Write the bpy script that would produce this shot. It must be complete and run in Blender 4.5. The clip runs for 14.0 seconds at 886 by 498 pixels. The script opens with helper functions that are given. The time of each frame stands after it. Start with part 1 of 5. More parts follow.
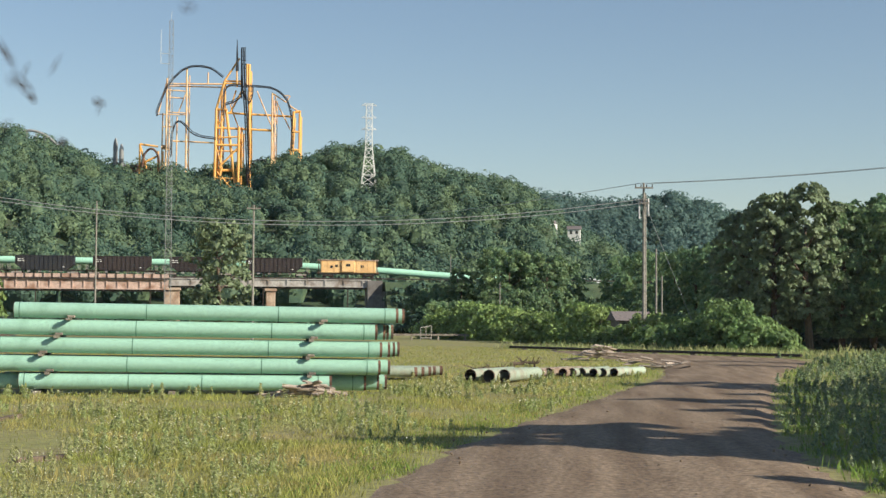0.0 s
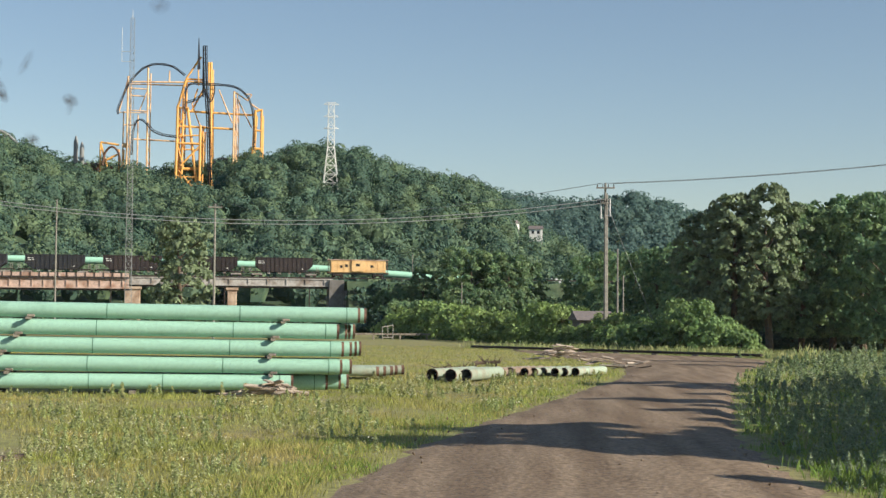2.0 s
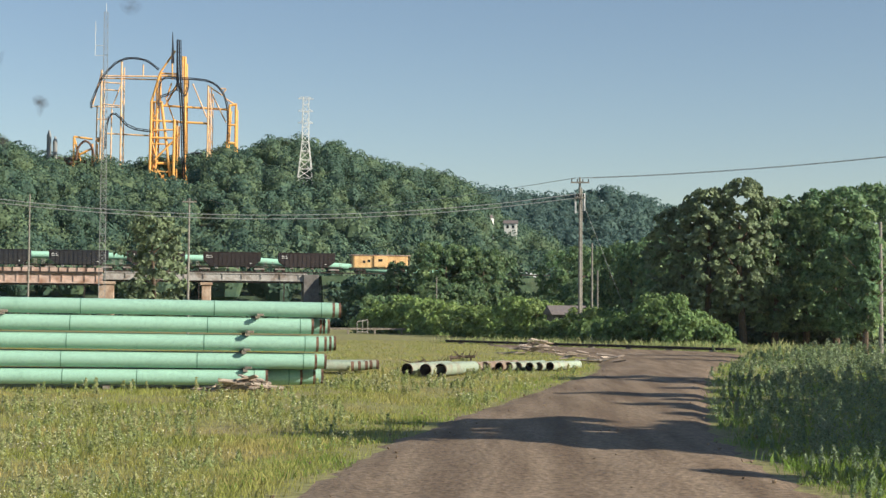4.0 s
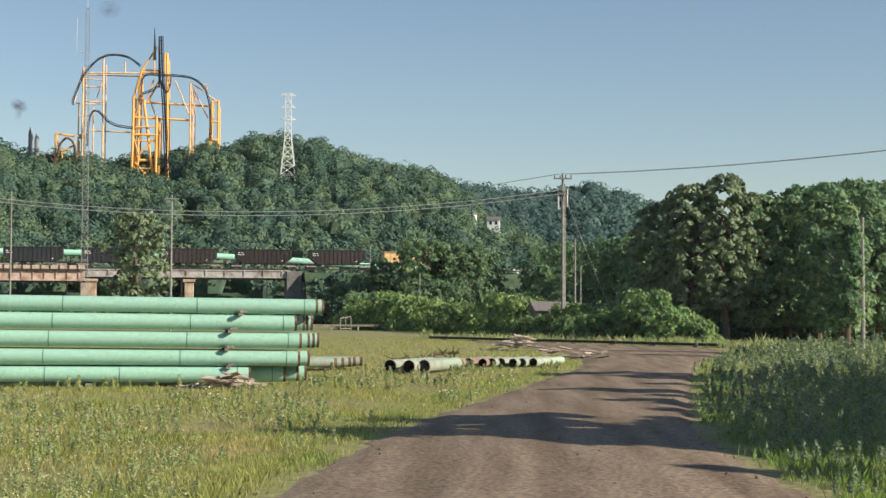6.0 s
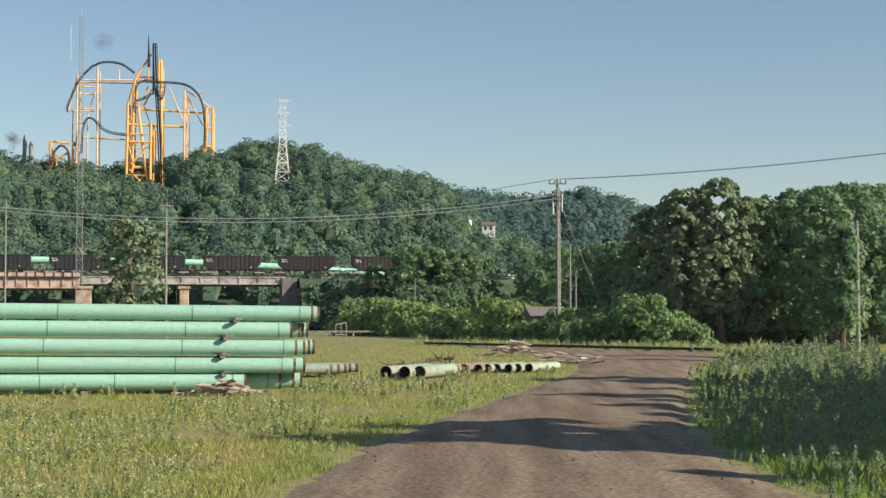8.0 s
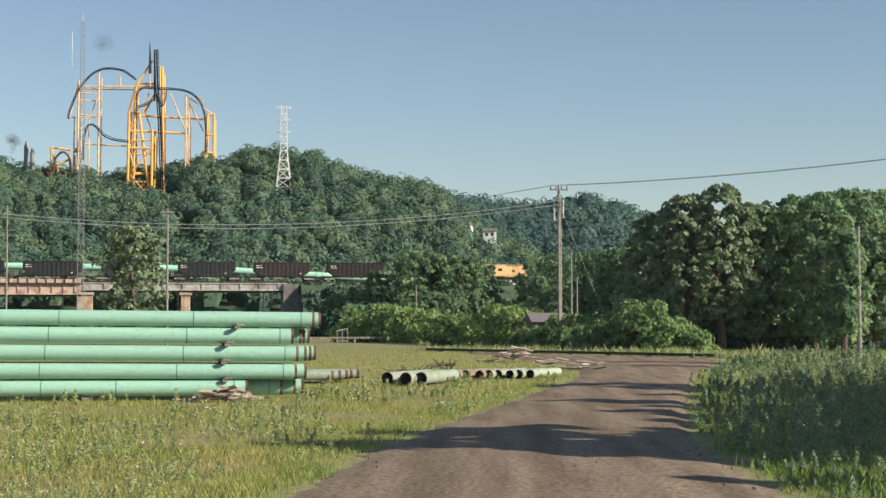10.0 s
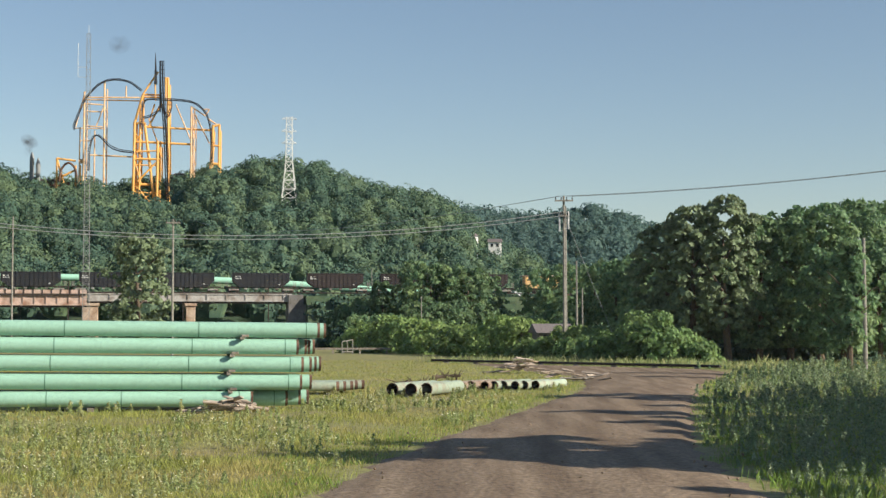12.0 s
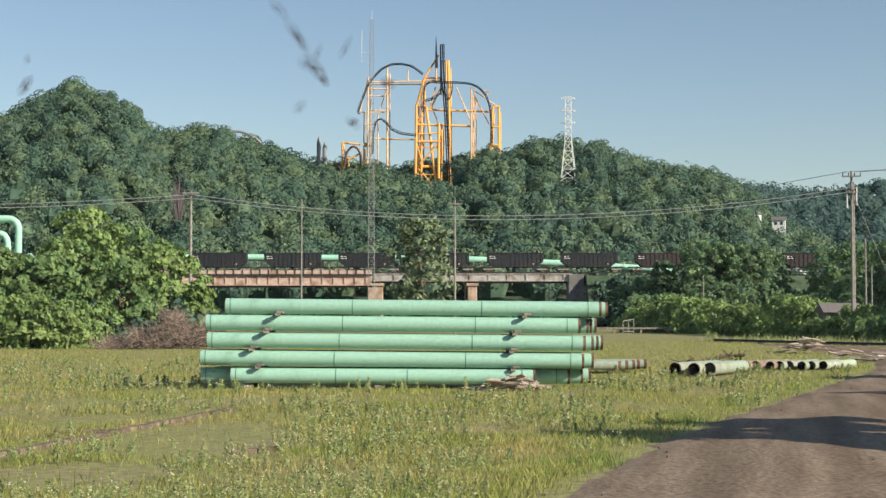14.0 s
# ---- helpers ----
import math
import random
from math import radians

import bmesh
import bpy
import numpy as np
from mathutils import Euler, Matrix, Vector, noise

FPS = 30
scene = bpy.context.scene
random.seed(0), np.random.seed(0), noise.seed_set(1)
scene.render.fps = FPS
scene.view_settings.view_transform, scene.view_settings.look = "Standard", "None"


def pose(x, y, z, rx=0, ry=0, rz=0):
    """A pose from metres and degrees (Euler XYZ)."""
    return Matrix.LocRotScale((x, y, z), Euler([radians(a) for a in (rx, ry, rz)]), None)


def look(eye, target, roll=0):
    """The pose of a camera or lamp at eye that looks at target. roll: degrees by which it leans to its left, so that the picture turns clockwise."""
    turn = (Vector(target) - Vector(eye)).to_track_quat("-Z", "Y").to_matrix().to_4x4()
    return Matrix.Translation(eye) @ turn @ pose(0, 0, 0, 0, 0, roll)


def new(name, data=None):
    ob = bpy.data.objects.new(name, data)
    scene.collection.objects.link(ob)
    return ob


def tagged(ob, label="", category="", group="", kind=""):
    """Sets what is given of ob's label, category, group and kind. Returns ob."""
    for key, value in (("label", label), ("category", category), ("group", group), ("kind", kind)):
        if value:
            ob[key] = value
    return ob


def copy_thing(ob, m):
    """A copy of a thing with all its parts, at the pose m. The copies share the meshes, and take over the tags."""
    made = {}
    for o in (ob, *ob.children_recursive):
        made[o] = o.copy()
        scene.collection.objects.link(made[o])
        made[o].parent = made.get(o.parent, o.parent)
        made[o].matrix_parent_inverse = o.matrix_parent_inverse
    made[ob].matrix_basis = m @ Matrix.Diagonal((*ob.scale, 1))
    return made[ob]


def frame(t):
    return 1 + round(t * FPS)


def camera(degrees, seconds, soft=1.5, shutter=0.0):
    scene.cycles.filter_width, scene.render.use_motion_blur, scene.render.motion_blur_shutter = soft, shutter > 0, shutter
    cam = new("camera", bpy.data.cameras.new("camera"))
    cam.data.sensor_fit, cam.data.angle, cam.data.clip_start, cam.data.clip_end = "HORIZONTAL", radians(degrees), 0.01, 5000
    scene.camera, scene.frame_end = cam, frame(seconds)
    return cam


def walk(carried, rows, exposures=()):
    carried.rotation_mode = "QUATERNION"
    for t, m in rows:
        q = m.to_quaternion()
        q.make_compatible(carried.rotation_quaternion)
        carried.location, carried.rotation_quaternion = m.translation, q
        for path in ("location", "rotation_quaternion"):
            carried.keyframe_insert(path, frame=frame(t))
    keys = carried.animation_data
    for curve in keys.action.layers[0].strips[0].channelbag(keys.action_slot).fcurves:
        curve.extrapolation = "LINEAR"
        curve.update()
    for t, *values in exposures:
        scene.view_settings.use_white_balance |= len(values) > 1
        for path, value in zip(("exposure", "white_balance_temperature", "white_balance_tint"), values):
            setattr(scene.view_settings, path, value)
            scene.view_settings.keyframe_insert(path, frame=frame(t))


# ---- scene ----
cam = camera(31.29, 14.0, soft=1.45)
EYE = (0.0, 0.0, 2.2)


def aim(yaw, pitch, roll):
    """The camera's pose at its one standpoint: degrees to the right, up, and of lean."""
    a, b = radians(yaw), radians(pitch)
    way = Vector((math.sin(a) * math.cos(b), math.cos(a) * math.cos(b), math.sin(b)))
    return look(EYE, Vector(EYE) + way, roll)


# seconds, yaw to the right, pitch up, lean
TURNS = [
    (0.0, 7.26, 2.68, 0.40),
    (0.5, 7.66, 2.65, 0.36),
    (1.0, 7.95, 2.54, 0.30),
    (1.5, 8.30, 2.55, 0.32),
    (2.0, 8.64, 2.67, 0.48),
    (2.5, 8.87, 2.67, 0.44),
    (3.0, 9.14, 2.60, 0.43),
    (5.5, 10.01, 2.38, 0.30),
    (6.0, 10.17, 2.35, 0.24),
    (6.5, 10.24, 2.40, 0.05),
    (7.0, 10.33, 2.39, -0.08),
    (7.5, 10.42, 2.43, -0.09),
    (8.0, 10.35, 2.55, -0.06),
    (10.5, 10.30, 2.92, -0.10),
    (11.0, 10.29, 3.10, -0.09),
    (11.5, 10.24, 3.13, -0.06),
    (12.0, 10.12, 3.17, -0.06),
    (12.5, 9.94, 3.25, -0.06),
    (13.0, 9.65, 3.24, -0.05),
    (13.1, 9.46, 3.24, -0.04),
    (13.2, 9.03, 3.27, 0.03),
    (13.3, 8.45, 3.19, -0.02),
    (13.4, 7.41, 3.15, 0.03),
    (13.5, 6.25, 3.06, -0.06),
    (13.6, 4.96, 3.01, -0.10),
    (13.7, 3.68, 2.90, -0.11),
    (13.8, 2.44, 2.76, -0.13),
    (13.9, 1.22, 2.61, -0.12),
    (14.0, 0.00, 2.44, 0.00),
]
# the lens drifts a few centimetres sideways and upwards as it is turned: seconds, metres, metres
DRIFT = [(0.0, 0.049, 0.011), (2.0, 0.043, 0.011), (6.0, 0.046, 0.019), (8.0, 0.046, 0.033), (11.0, 0.047, 0.029), (13.0, 0.035, 0.021), (13.5, 0.016, 0.011), (14.0, 0.0, 0.0)]
DT, DX, DZ = zip(*DRIFT)
walk(cam, [(t, Matrix.Translation((np.interp(t, DT, DX), 0, np.interp(t, DT, DZ))) @ aim(a, b, c)) for t, a, b, c in TURNS], exposures=[(0.0, 0.78), (14.0, 0.78)])

# ---- world and sun ----
SUN_WAY = Vector((0.84, -0.52, 0.53)).normalized()
world = bpy.data.worlds.new("sky")
scene.world = world
world.use_nodes = True
wn = world.node_tree
sky = wn.nodes.new("ShaderNodeTexSky")
sky.sky_type, sky.sun_disc = "NISHITA", False
sky.sun_elevation = math.asin(SUN_WAY.z)
sky.sun_rotation = math.atan2(SUN_WAY.x, SUN_WAY.y)
sky.air_density, sky.dust_density, sky.ozone_density, sky.altitude = 1.0, 0.5, 1.2, 200
wn.links.new(sky.outputs[0], wn.nodes["Background"].inputs[0])
wn.nodes["Background"].inputs[1].default_value = 0.067
sun = new("sun", bpy.data.lights.new("sun", "SUN"))
sun.data.energy, sun.data.angle, sun.data.color = 4.3, radians(0.5), (1.0, 0.91, 0.76)
sun.matrix_world = look(SUN_WAY * 100, (0, 0, 0))


# ---- materials ----
def material(name, colour, rough=0.8, metal=0.0, vary=0.25, scale=4.0, second=None, bump=0.0, island=0.0, rand=0.0, translucent=0.0, grain=40.0, spec=0.3, patch=(0.45, 0.65), streak=None):
    """A surface with grain and larger stains; second: the colour of the stains; island: spread of
    brightness between loose pieces of a mesh; rand: the same between objects."""
    m = bpy.data.materials.new(name)
    m.use_nodes = True
    t = m.node_tree
    n, l = t.nodes, t.links
    b = n["Principled BSDF"]
    b.inputs["Roughness"].default_value, b.inputs["Metallic"].default_value = rough, metal
    b.inputs["Specular IOR Level"].default_value = spec
    co = n.new("ShaderNodeTexCoord")
    big, fine = n.new("ShaderNodeTexNoise"), n.new("ShaderNodeTexNoise")
    for x, s, d in ((big, scale, 4), (fine, grain, 3)):
        x.inputs["Scale"].default_value, x.inputs["Detail"].default_value = s, d
        l.new(co.outputs["Object"], x.inputs["Vector"])
    if streak:
        # the larger stains are drawn out along one way: its bearing in degrees, and by how much
        mp = n.new("ShaderNodeMapping")
        mp.vector_type = "TEXTURE"
        mp.inputs["Rotation"].default_value = (0, 0, radians(-streak[0]))
        mp.inputs["Scale"].default_value = (1, streak[1], 1)
        l.new(co.outputs["Object"], mp.inputs["Vector"])
        l.new(mp.outputs["Vector"], big.inputs["Vector"])
    mix = n.new("ShaderNodeMix")
    mix.data_type = "RGBA"
    mix.inputs["A"].default_value = (*colour, 1)
    mix.inputs["B"].default_value = (*(second or [c * (1 - vary) for c in colour]), 1)
    edge = n.new("ShaderNodeMapRange")
    edge.inputs["From Min"].default_value, edge.inputs["From Max"].default_value = patch
    l.new(big.outputs["Fac"], edge.inputs["Value"])
    l.new(edge.outputs["Result"], mix.inputs["Factor"])
    value = n.new("ShaderNodeMapRange")
    value.inputs["From Min"].default_value, value.inputs["From Max"].default_value = 0.3, 0.7
    value.inputs["To Min"].default_value, value.inputs["To Max"].default_value = 1 - vary, 1 + vary
    l.new(fine.outputs["Fac"], value.inputs["Value"])
    out = value.outputs["Result"]
    for amount, node, socket in ((island, "ShaderNodeNewGeometry", "Random Per Island"), (rand, "ShaderNodeObjectInfo", "Random")):
        if amount:
            g, r, mul = n.new(node), n.new("ShaderNodeMapRange"), n.new("ShaderNodeMath")
            r.inputs["To Min"].default_value, r.inputs["To Max"].default_value = 1 - amount, 1 + amount
            l.new(g.outputs[socket], r.inputs["Value"])
            mul.operation = "MULTIPLY"
            l.new(out, mul.inputs[0])
            l.new(r.outputs["Result"], mul.inputs[1])
            out = mul.outputs[0]
    hsv = n.new("ShaderNodeHueSaturation")
    l.new(mix.outputs["Result"], hsv.inputs["Color"])
    l.new(out, hsv.inputs["Value"])
    l.new(hsv.outputs["Color"], b.inputs["Base Color"])
    if bump:
        bp = n.new("ShaderNodeBump")
        bp.inputs["Strength"].default_value, bp.inputs["Distance"].default_value = bump, 0.05
        l.new(fine.outputs["Fac"], bp.inputs["Height"])
        l.new(bp.outputs["Normal"], b.inputs["Normal"])
    if translucent:
        tr, ms = n.new("ShaderNodeBsdfTranslucent"), n.new("ShaderNodeMixShader")
        l.new(hsv.outputs["Color"], tr.inputs["Color"])
        ms.inputs[0].default_value = translucent
        l.new(b.outputs[0], ms.inputs[1])
        l.new(tr.outputs[0], ms.inputs[2])
        l.new(ms.outputs[0], n["Material Output"].inputs["Surface"])
    return m


SOIL = material("meadow soil", (0.215, 0.215, 0.078), 0.95, vary=0.3, scale=0.25, second=(0.235, 0.205, 0.10), bump=0.6, grain=5)
WOOD_FLOOR = material("leafy woodland floor", (0.05, 0.085, 0.045), 0.95, vary=0.3, scale=0.1, second=(0.07, 0.09, 0.05), bump=0.4, grain=1)
GRAVEL = material("brown gravel", (0.225, 0.168, 0.116), 0.95, vary=0.42, scale=1.5, second=(0.14, 0.098, 0.064), bump=0.6, grain=11, streak=(12, 12), patch=(0.40, 0.62))
GRASS = material("grass blades", (0.335, 0.365, 0.095), 0.7, vary=0.22, scale=0.3, second=(0.46, 0.395, 0.15), island=0.3, translucent=0.5, grain=2)
WEED = material("weed leaves", (0.172, 0.245, 0.118), 0.7, vary=0.2, scale=0.6, second=(0.25, 0.30, 0.18), island=0.35, translucent=0.3, grain=3)
MEADOW_LEAF = material("meadow weed leaves", (0.33, 0.39, 0.16), 0.7, vary=0.2, scale=0.5, second=(0.44, 0.43, 0.21), island=0.3, translucent=0.5, grain=3)
GRASS_GREEN = material("fresh green grass", (0.20, 0.31, 0.06), 0.7, vary=0.2, scale=0.5, second=(0.28, 0.34, 0.08), island=0.3, translucent=0.45, grain=2)
FLOWER = material("white flower heads", (0.75, 0.75, 0.55), 0.8, island=0.2)
# base and second colour are shifted to blue to imitate haze before the hill
LEAF_HILL_HAZED = material("haze-tinted hill wood leaves", (0.060, 0.115, 0.080), 0.75, vary=0.22, scale=0.075, second=(0.118, 0.176, 0.094), island=0.2, translucent=0.2, grain=0.3, patch=(0.46, 0.60))
# distance haze is painted into these leaves: paler and bluer than green
LEAF_FAR_HAZED = material("haze-tinted far wood leaves", (0.10, 0.175, 0.16), 0.8, vary=0.12, scale=0.05, second=(0.12, 0.195, 0.165), island=0.15, translucent=0.45, grain=0.1)
# haze over the railway belt is put into this colour as extra blue
LEAF_TREE = material("tree leaves", (0.145, 0.245, 0.125), 0.6, vary=0.2, scale=0.35, second=(0.23, 0.315, 0.14), island=0.35, rand=0.15, translucent=0.48, grain=1.5)
LEAF_BUSH = material("shrub leaves", (0.19, 0.285, 0.095), 0.65, vary=0.2, scale=0.5, second=(0.27, 0.355, 0.12), island=0.35, rand=0.2, translucent=0.35, grain=1.5)
LEAF_THICKET = material("thicket leaves", (0.165, 0.265, 0.10), 0.65, vary=0.2, scale=0.45, second=(0.24, 0.33, 0.12), island=0.35, rand=0.15, translucent=0.45, grain=1.5)
LEAF_GREY = material("greyish tree leaves", (0.205, 0.262, 0.15), 0.7, vary=0.2, scale=0.4, second=(0.16, 0.22, 0.11), island=0.35, translucent=0.3, grain=1.5)
BARK = material("bark", (0.12, 0.09, 0.065), 0.9, vary=0.3, bump=0.5)
TWIG = material("dead twigs", (0.27, 0.205, 0.165), 0.9, vary=0.3, island=0.4)
MINT = material("mint epoxy coating", (0.295, 0.505, 0.398), 0.5, vary=0.09, scale=1.6, second=(0.20, 0.36, 0.27), rand=0.06, grain=9, spec=0.4, patch=(0.58, 0.86))
MINT_OLD = material("weathered mint coating", (0.30, 0.365, 0.285), 0.7, vary=0.15, scale=2.0, second=(0.28, 0.25, 0.19), rand=0.1, grain=9, patch=(0.5, 0.75))
MINT_LINE = material("pipeline mint paint", (0.36, 0.66, 0.50), 0.5, vary=0.08, scale=0.3)
SEAM = material("dark weld band", (0.10, 0.22, 0.16), 0.6)
RUST = material("rust", (0.17, 0.10, 0.07), 0.9, vary=0.35, scale=6, second=(0.09, 0.05, 0.035), rand=0.25, grain=30)
DARK_STEEL = material("dark rusted steel", (0.05, 0.04, 0.035), 0.85, vary=0.3, grain=8)
INSIDE = material("dark pipe lining", (0.04, 0.03, 0.025), 0.9)
TIMBER = material("weathered timber", (0.27, 0.24, 0.20), 0.9, vary=0.3, scale=3, second=(0.18, 0.15, 0.12), rand=0.25, bump=0.4)
TIMBER_PALE = material("pale broken boards", (0.40, 0.335, 0.275), 0.9, vary=0.25, scale=3, second=(0.27, 0.21, 0.165), rand=0.25)
POLE = material("grey pole wood", (0.27, 0.255, 0.225), 0.9, vary=0.25, scale=3, bump=0.3)
WIRE = material("cable", (0.38, 0.40, 0.40), 0.5, metal=0.3)
YELLOW = material("yellow coaster paint", (0.86, 0.46, 0.13), 0.45, vary=0.06, scale=0.1, second=(0.78, 0.39, 0.10))
YELLOW_PALE = material("sun-bleached coaster paint", (0.86, 0.56, 0.30), 0.5, vary=0.08, scale=0.25, second=(0.62, 0.36, 0.20))
BLACK = material("black coaster track", (0.035, 0.035, 0.04), 0.5, vary=0.2)
HOPPER_BLACK = material("black hopper paint", (0.024, 0.026, 0.032), 0.7, vary=0.3, scale=0.4, second=(0.038, 0.036, 0.036), rand=0.2, grain=2)
HOPPER_BROWN = material("brown hopper paint", (0.037, 0.028, 0.028), 0.7, vary=0.3, scale=0.4, second=(0.03, 0.024, 0.024), rand=0.2, grain=2)
CABOOSE = material("caboose orange paint", (0.78, 0.51, 0.24), 0.6, vary=0.14, scale=0.5, second=(0.62, 0.37, 0.16), grain=3)
GIRDER_RUST = material("faded pink girder paint", (0.52, 0.38, 0.315), 0.85, vary=0.2, scale=0.5, second=(0.27, 0.15, 0.10), grain=2, patch=(0.52, 0.68))
GIRDER_GREY = material("grey girder paint", (0.42, 0.40, 0.375), 0.85, vary=0.2, scale=0.4, second=(0.24, 0.20, 0.17), grain=2)
# darkened: the shadow on the bridge abutment is put into the base colour
CONCRETE = material("shade-darkened concrete", (0.19, 0.18, 0.17), 0.9, vary=0.2, scale=0.4, second=(0.13, 0.12, 0.11), grain=3)
SANDSTONE = material("tan pier stone", (0.47, 0.36, 0.27), 0.9, vary=0.2, scale=0.6, second=(0.33, 0.22, 0.15), grain=3)
MAST_GREY = material("dull grey mast steel", (0.26, 0.27, 0.27), 0.6, metal=0.2, vary=0.1)
GALV = material("galvanised steel", (0.55, 0.56, 0.56), 0.5, metal=0.2, vary=0.1)
WHITE = material("white paint", (0.75, 0.75, 0.72), 0.6, vary=0.1)
ROOF = material("roof shingles", (0.17, 0.15, 0.15), 0.9, vary=0.2)
GLASS_DARK = material("dark window", (0.02, 0.022, 0.025), 0.15, spec=0.6)


# ---- building helpers ----
def part(name, bm, mat, parent=None, label="", smooth=False):
    me = bpy.data.meshes.new(name)
    bm.to_mesh(me)
    bm.free()
    me.materials.append(mat)
    if smooth:
        me.polygons.foreach_set("use_smooth", [True] * len(me.polygons))
    ob = new(name, me)
    ob.parent = parent
    return tagged(ob, label)


def thing(name, m, label, category, group="", kind=""):
    ob = new(name)
    ob.matrix_world = m
    ob.empty_display_size = 0.3
    return tagged(ob, label, category, group, kind)


def box(bm, x0, y0, z0, x1, y1, z1, bevel=0.0):
    r = bmesh.ops.create_cube(bm, size=1, matrix=Matrix.LocRotScale(((x0 + x1) / 2, (y0 + y1) / 2, (z0 + z1) / 2), None, (x1 - x0, y1 - y0, z1 - z0)))
    if bevel:
        es = list({e for v in r["verts"] for e in v.link_edges})
        bmesh.ops.bevel(bm, geom=es, offset=bevel, segments=1, affect="EDGES")
    return bm


def boxes(*rows):
    bm = bmesh.new()
    for r in rows:
        box(bm, *r)
    return bm


def rod(bm, p, q, r, r2=None, sides=6, caps=True):
    p, q = Vector(p), Vector(q)
    d = q - p
    m = Matrix.Translation((p + q) / 2) @ d.to_track_quat("Z", "Y").to_matrix().to_4x4()
    bmesh.ops.create_cone(bm, cap_ends=caps, segments=sides, radius1=r, radius2=r if r2 is None else r2, depth=d.length, matrix=m)
    return bm


def tube_path(points, radius, sides=8):
    """A bent tube along a smooth line through the points."""
    ps = [Vector(p) for p in points]
    fine = []
    for i in range(len(ps) - 1):
        a, b, c, d = ps[max(i - 1, 0)], ps[i], ps[i + 1], ps[min(i + 2, len(ps) - 1)]
        for k in range(6):
            t = k / 6
            fine.append(0.5 * (2 * b + (c - a) * t + (2 * a - 5 * b + 4 * c - d) * t * t + (3 * b - 3 * c + d - a) * t ** 3))
    fine.append(ps[-1])
    bm = bmesh.new()
    rings = []
    for i, p in enumerate(fine):
        d = (fine[min(i + 1, len(fine) - 1)] - fine[max(i - 1, 0)]).normalized()
        s = d.cross(Vector((0.03, 1, 0.02))).normalized()
        u = s.cross(d)
        rings.append([bm.verts.new(p + radius * (math.cos(6.28319 * k / sides) * s + math.sin(6.28319 * k / sides) * u)) for k in range(sides)])
    for a, b in zip(rings, rings[1:]):
        for k in range(sides):
            bm.faces.new((a[k], a[(k + 1) % sides], b[(k + 1) % sides], b[k]))
    return bm


def mesh_np(name, verts, faces):
    """A mesh of equal-sided faces out of arrays."""
    me = bpy.data.meshes.new(name)
    k = faces.shape[1]
    me.vertices.add(len(verts))
    me.vertices.foreach_set("co", np.ascontiguousarray(verts, dtype=np.float32).ravel())
    me.loops.add(faces.size)
    me.loops.foreach_set("vertex_index", np.ascontiguousarray(faces, dtype=np.int32).ravel())
    me.polygons.add(len(faces))
    me.polygons.foreach_set("loop_start", np.arange(0, faces.size, k, dtype=np.int32))
    me.update(calc_edges=True)
    return me


def unit(a):
    return a / np.maximum(np.linalg.norm(a, axis=1, keepdims=True), 1e-9)


def leaf_arrays(rng, centres, normals, size, stretch=1.6, jitter=0.45):
    """Small leaf-shaped quads at the centres, facing about along the normals."""
    n = len(centres)
    nn = unit(normals + jitter * rng.normal(size=(n, 3)))
    a = unit(np.cross(nn, rng.normal(size=(n, 3))))
    b = np.cross(nn, a)
    s = (size * rng.uniform(0.6, 1.35, n))[:, None]
    c = np.stack([centres - a * s * stretch / 2, centres + b * s * 0.5 - a * s * 0.15, centres + a * s * stretch / 2, centres - b * s * 0.5 + nn * s * 0.12], 1)
    return c.reshape(-1, 3)


def lobed(rng, n, r, h, lobes, low=0.0, spread=0.62, depth=0.72):
    """Points and normals on the lobed outside of a crown of radius r and height h, its foot at 0."""
    k = lobes
    d = unit(rng.normal(size=(k, 3)))
    lc = d * rng.uniform(0.25, 1.0, (k, 1)) * np.array((r * spread, r * spread, h * 0.42)) + np.array((0, 0, h * 0.5))
    lr = rng.uniform(0.26, 0.50, k)[:, None] * np.array((r, r, min(h * 0.5, r * 0.9)))
    w = rng.integers(0, k, n)
    q = unit(rng.normal(size=(n, 3)))
    q[:, 2] = np.where(q[:, 2] < -0.35, -q[:, 2], q[:, 2])
    p = lc[w] + q * lr[w] * rng.uniform(depth, 1.08, (n, 1))
    p[:, 2] = np.maximum(p[:, 2], low)
    out = unit(q + 0.5 * unit(p - np.array((0, 0, h * 0.4))))
    return p, out


def crown_mesh(name, seed, r, h, leaves, size, lobes, spread=0.62, depth=0.72):
    rng = np.random.default_rng(seed)
    p, q = lobed(rng, leaves, r, h, lobes, 0.05, spread, depth)
    v = leaf_arrays(rng, p, q, size)
    return mesh_np(name, v, np.arange(len(v)).reshape(-1, 4))


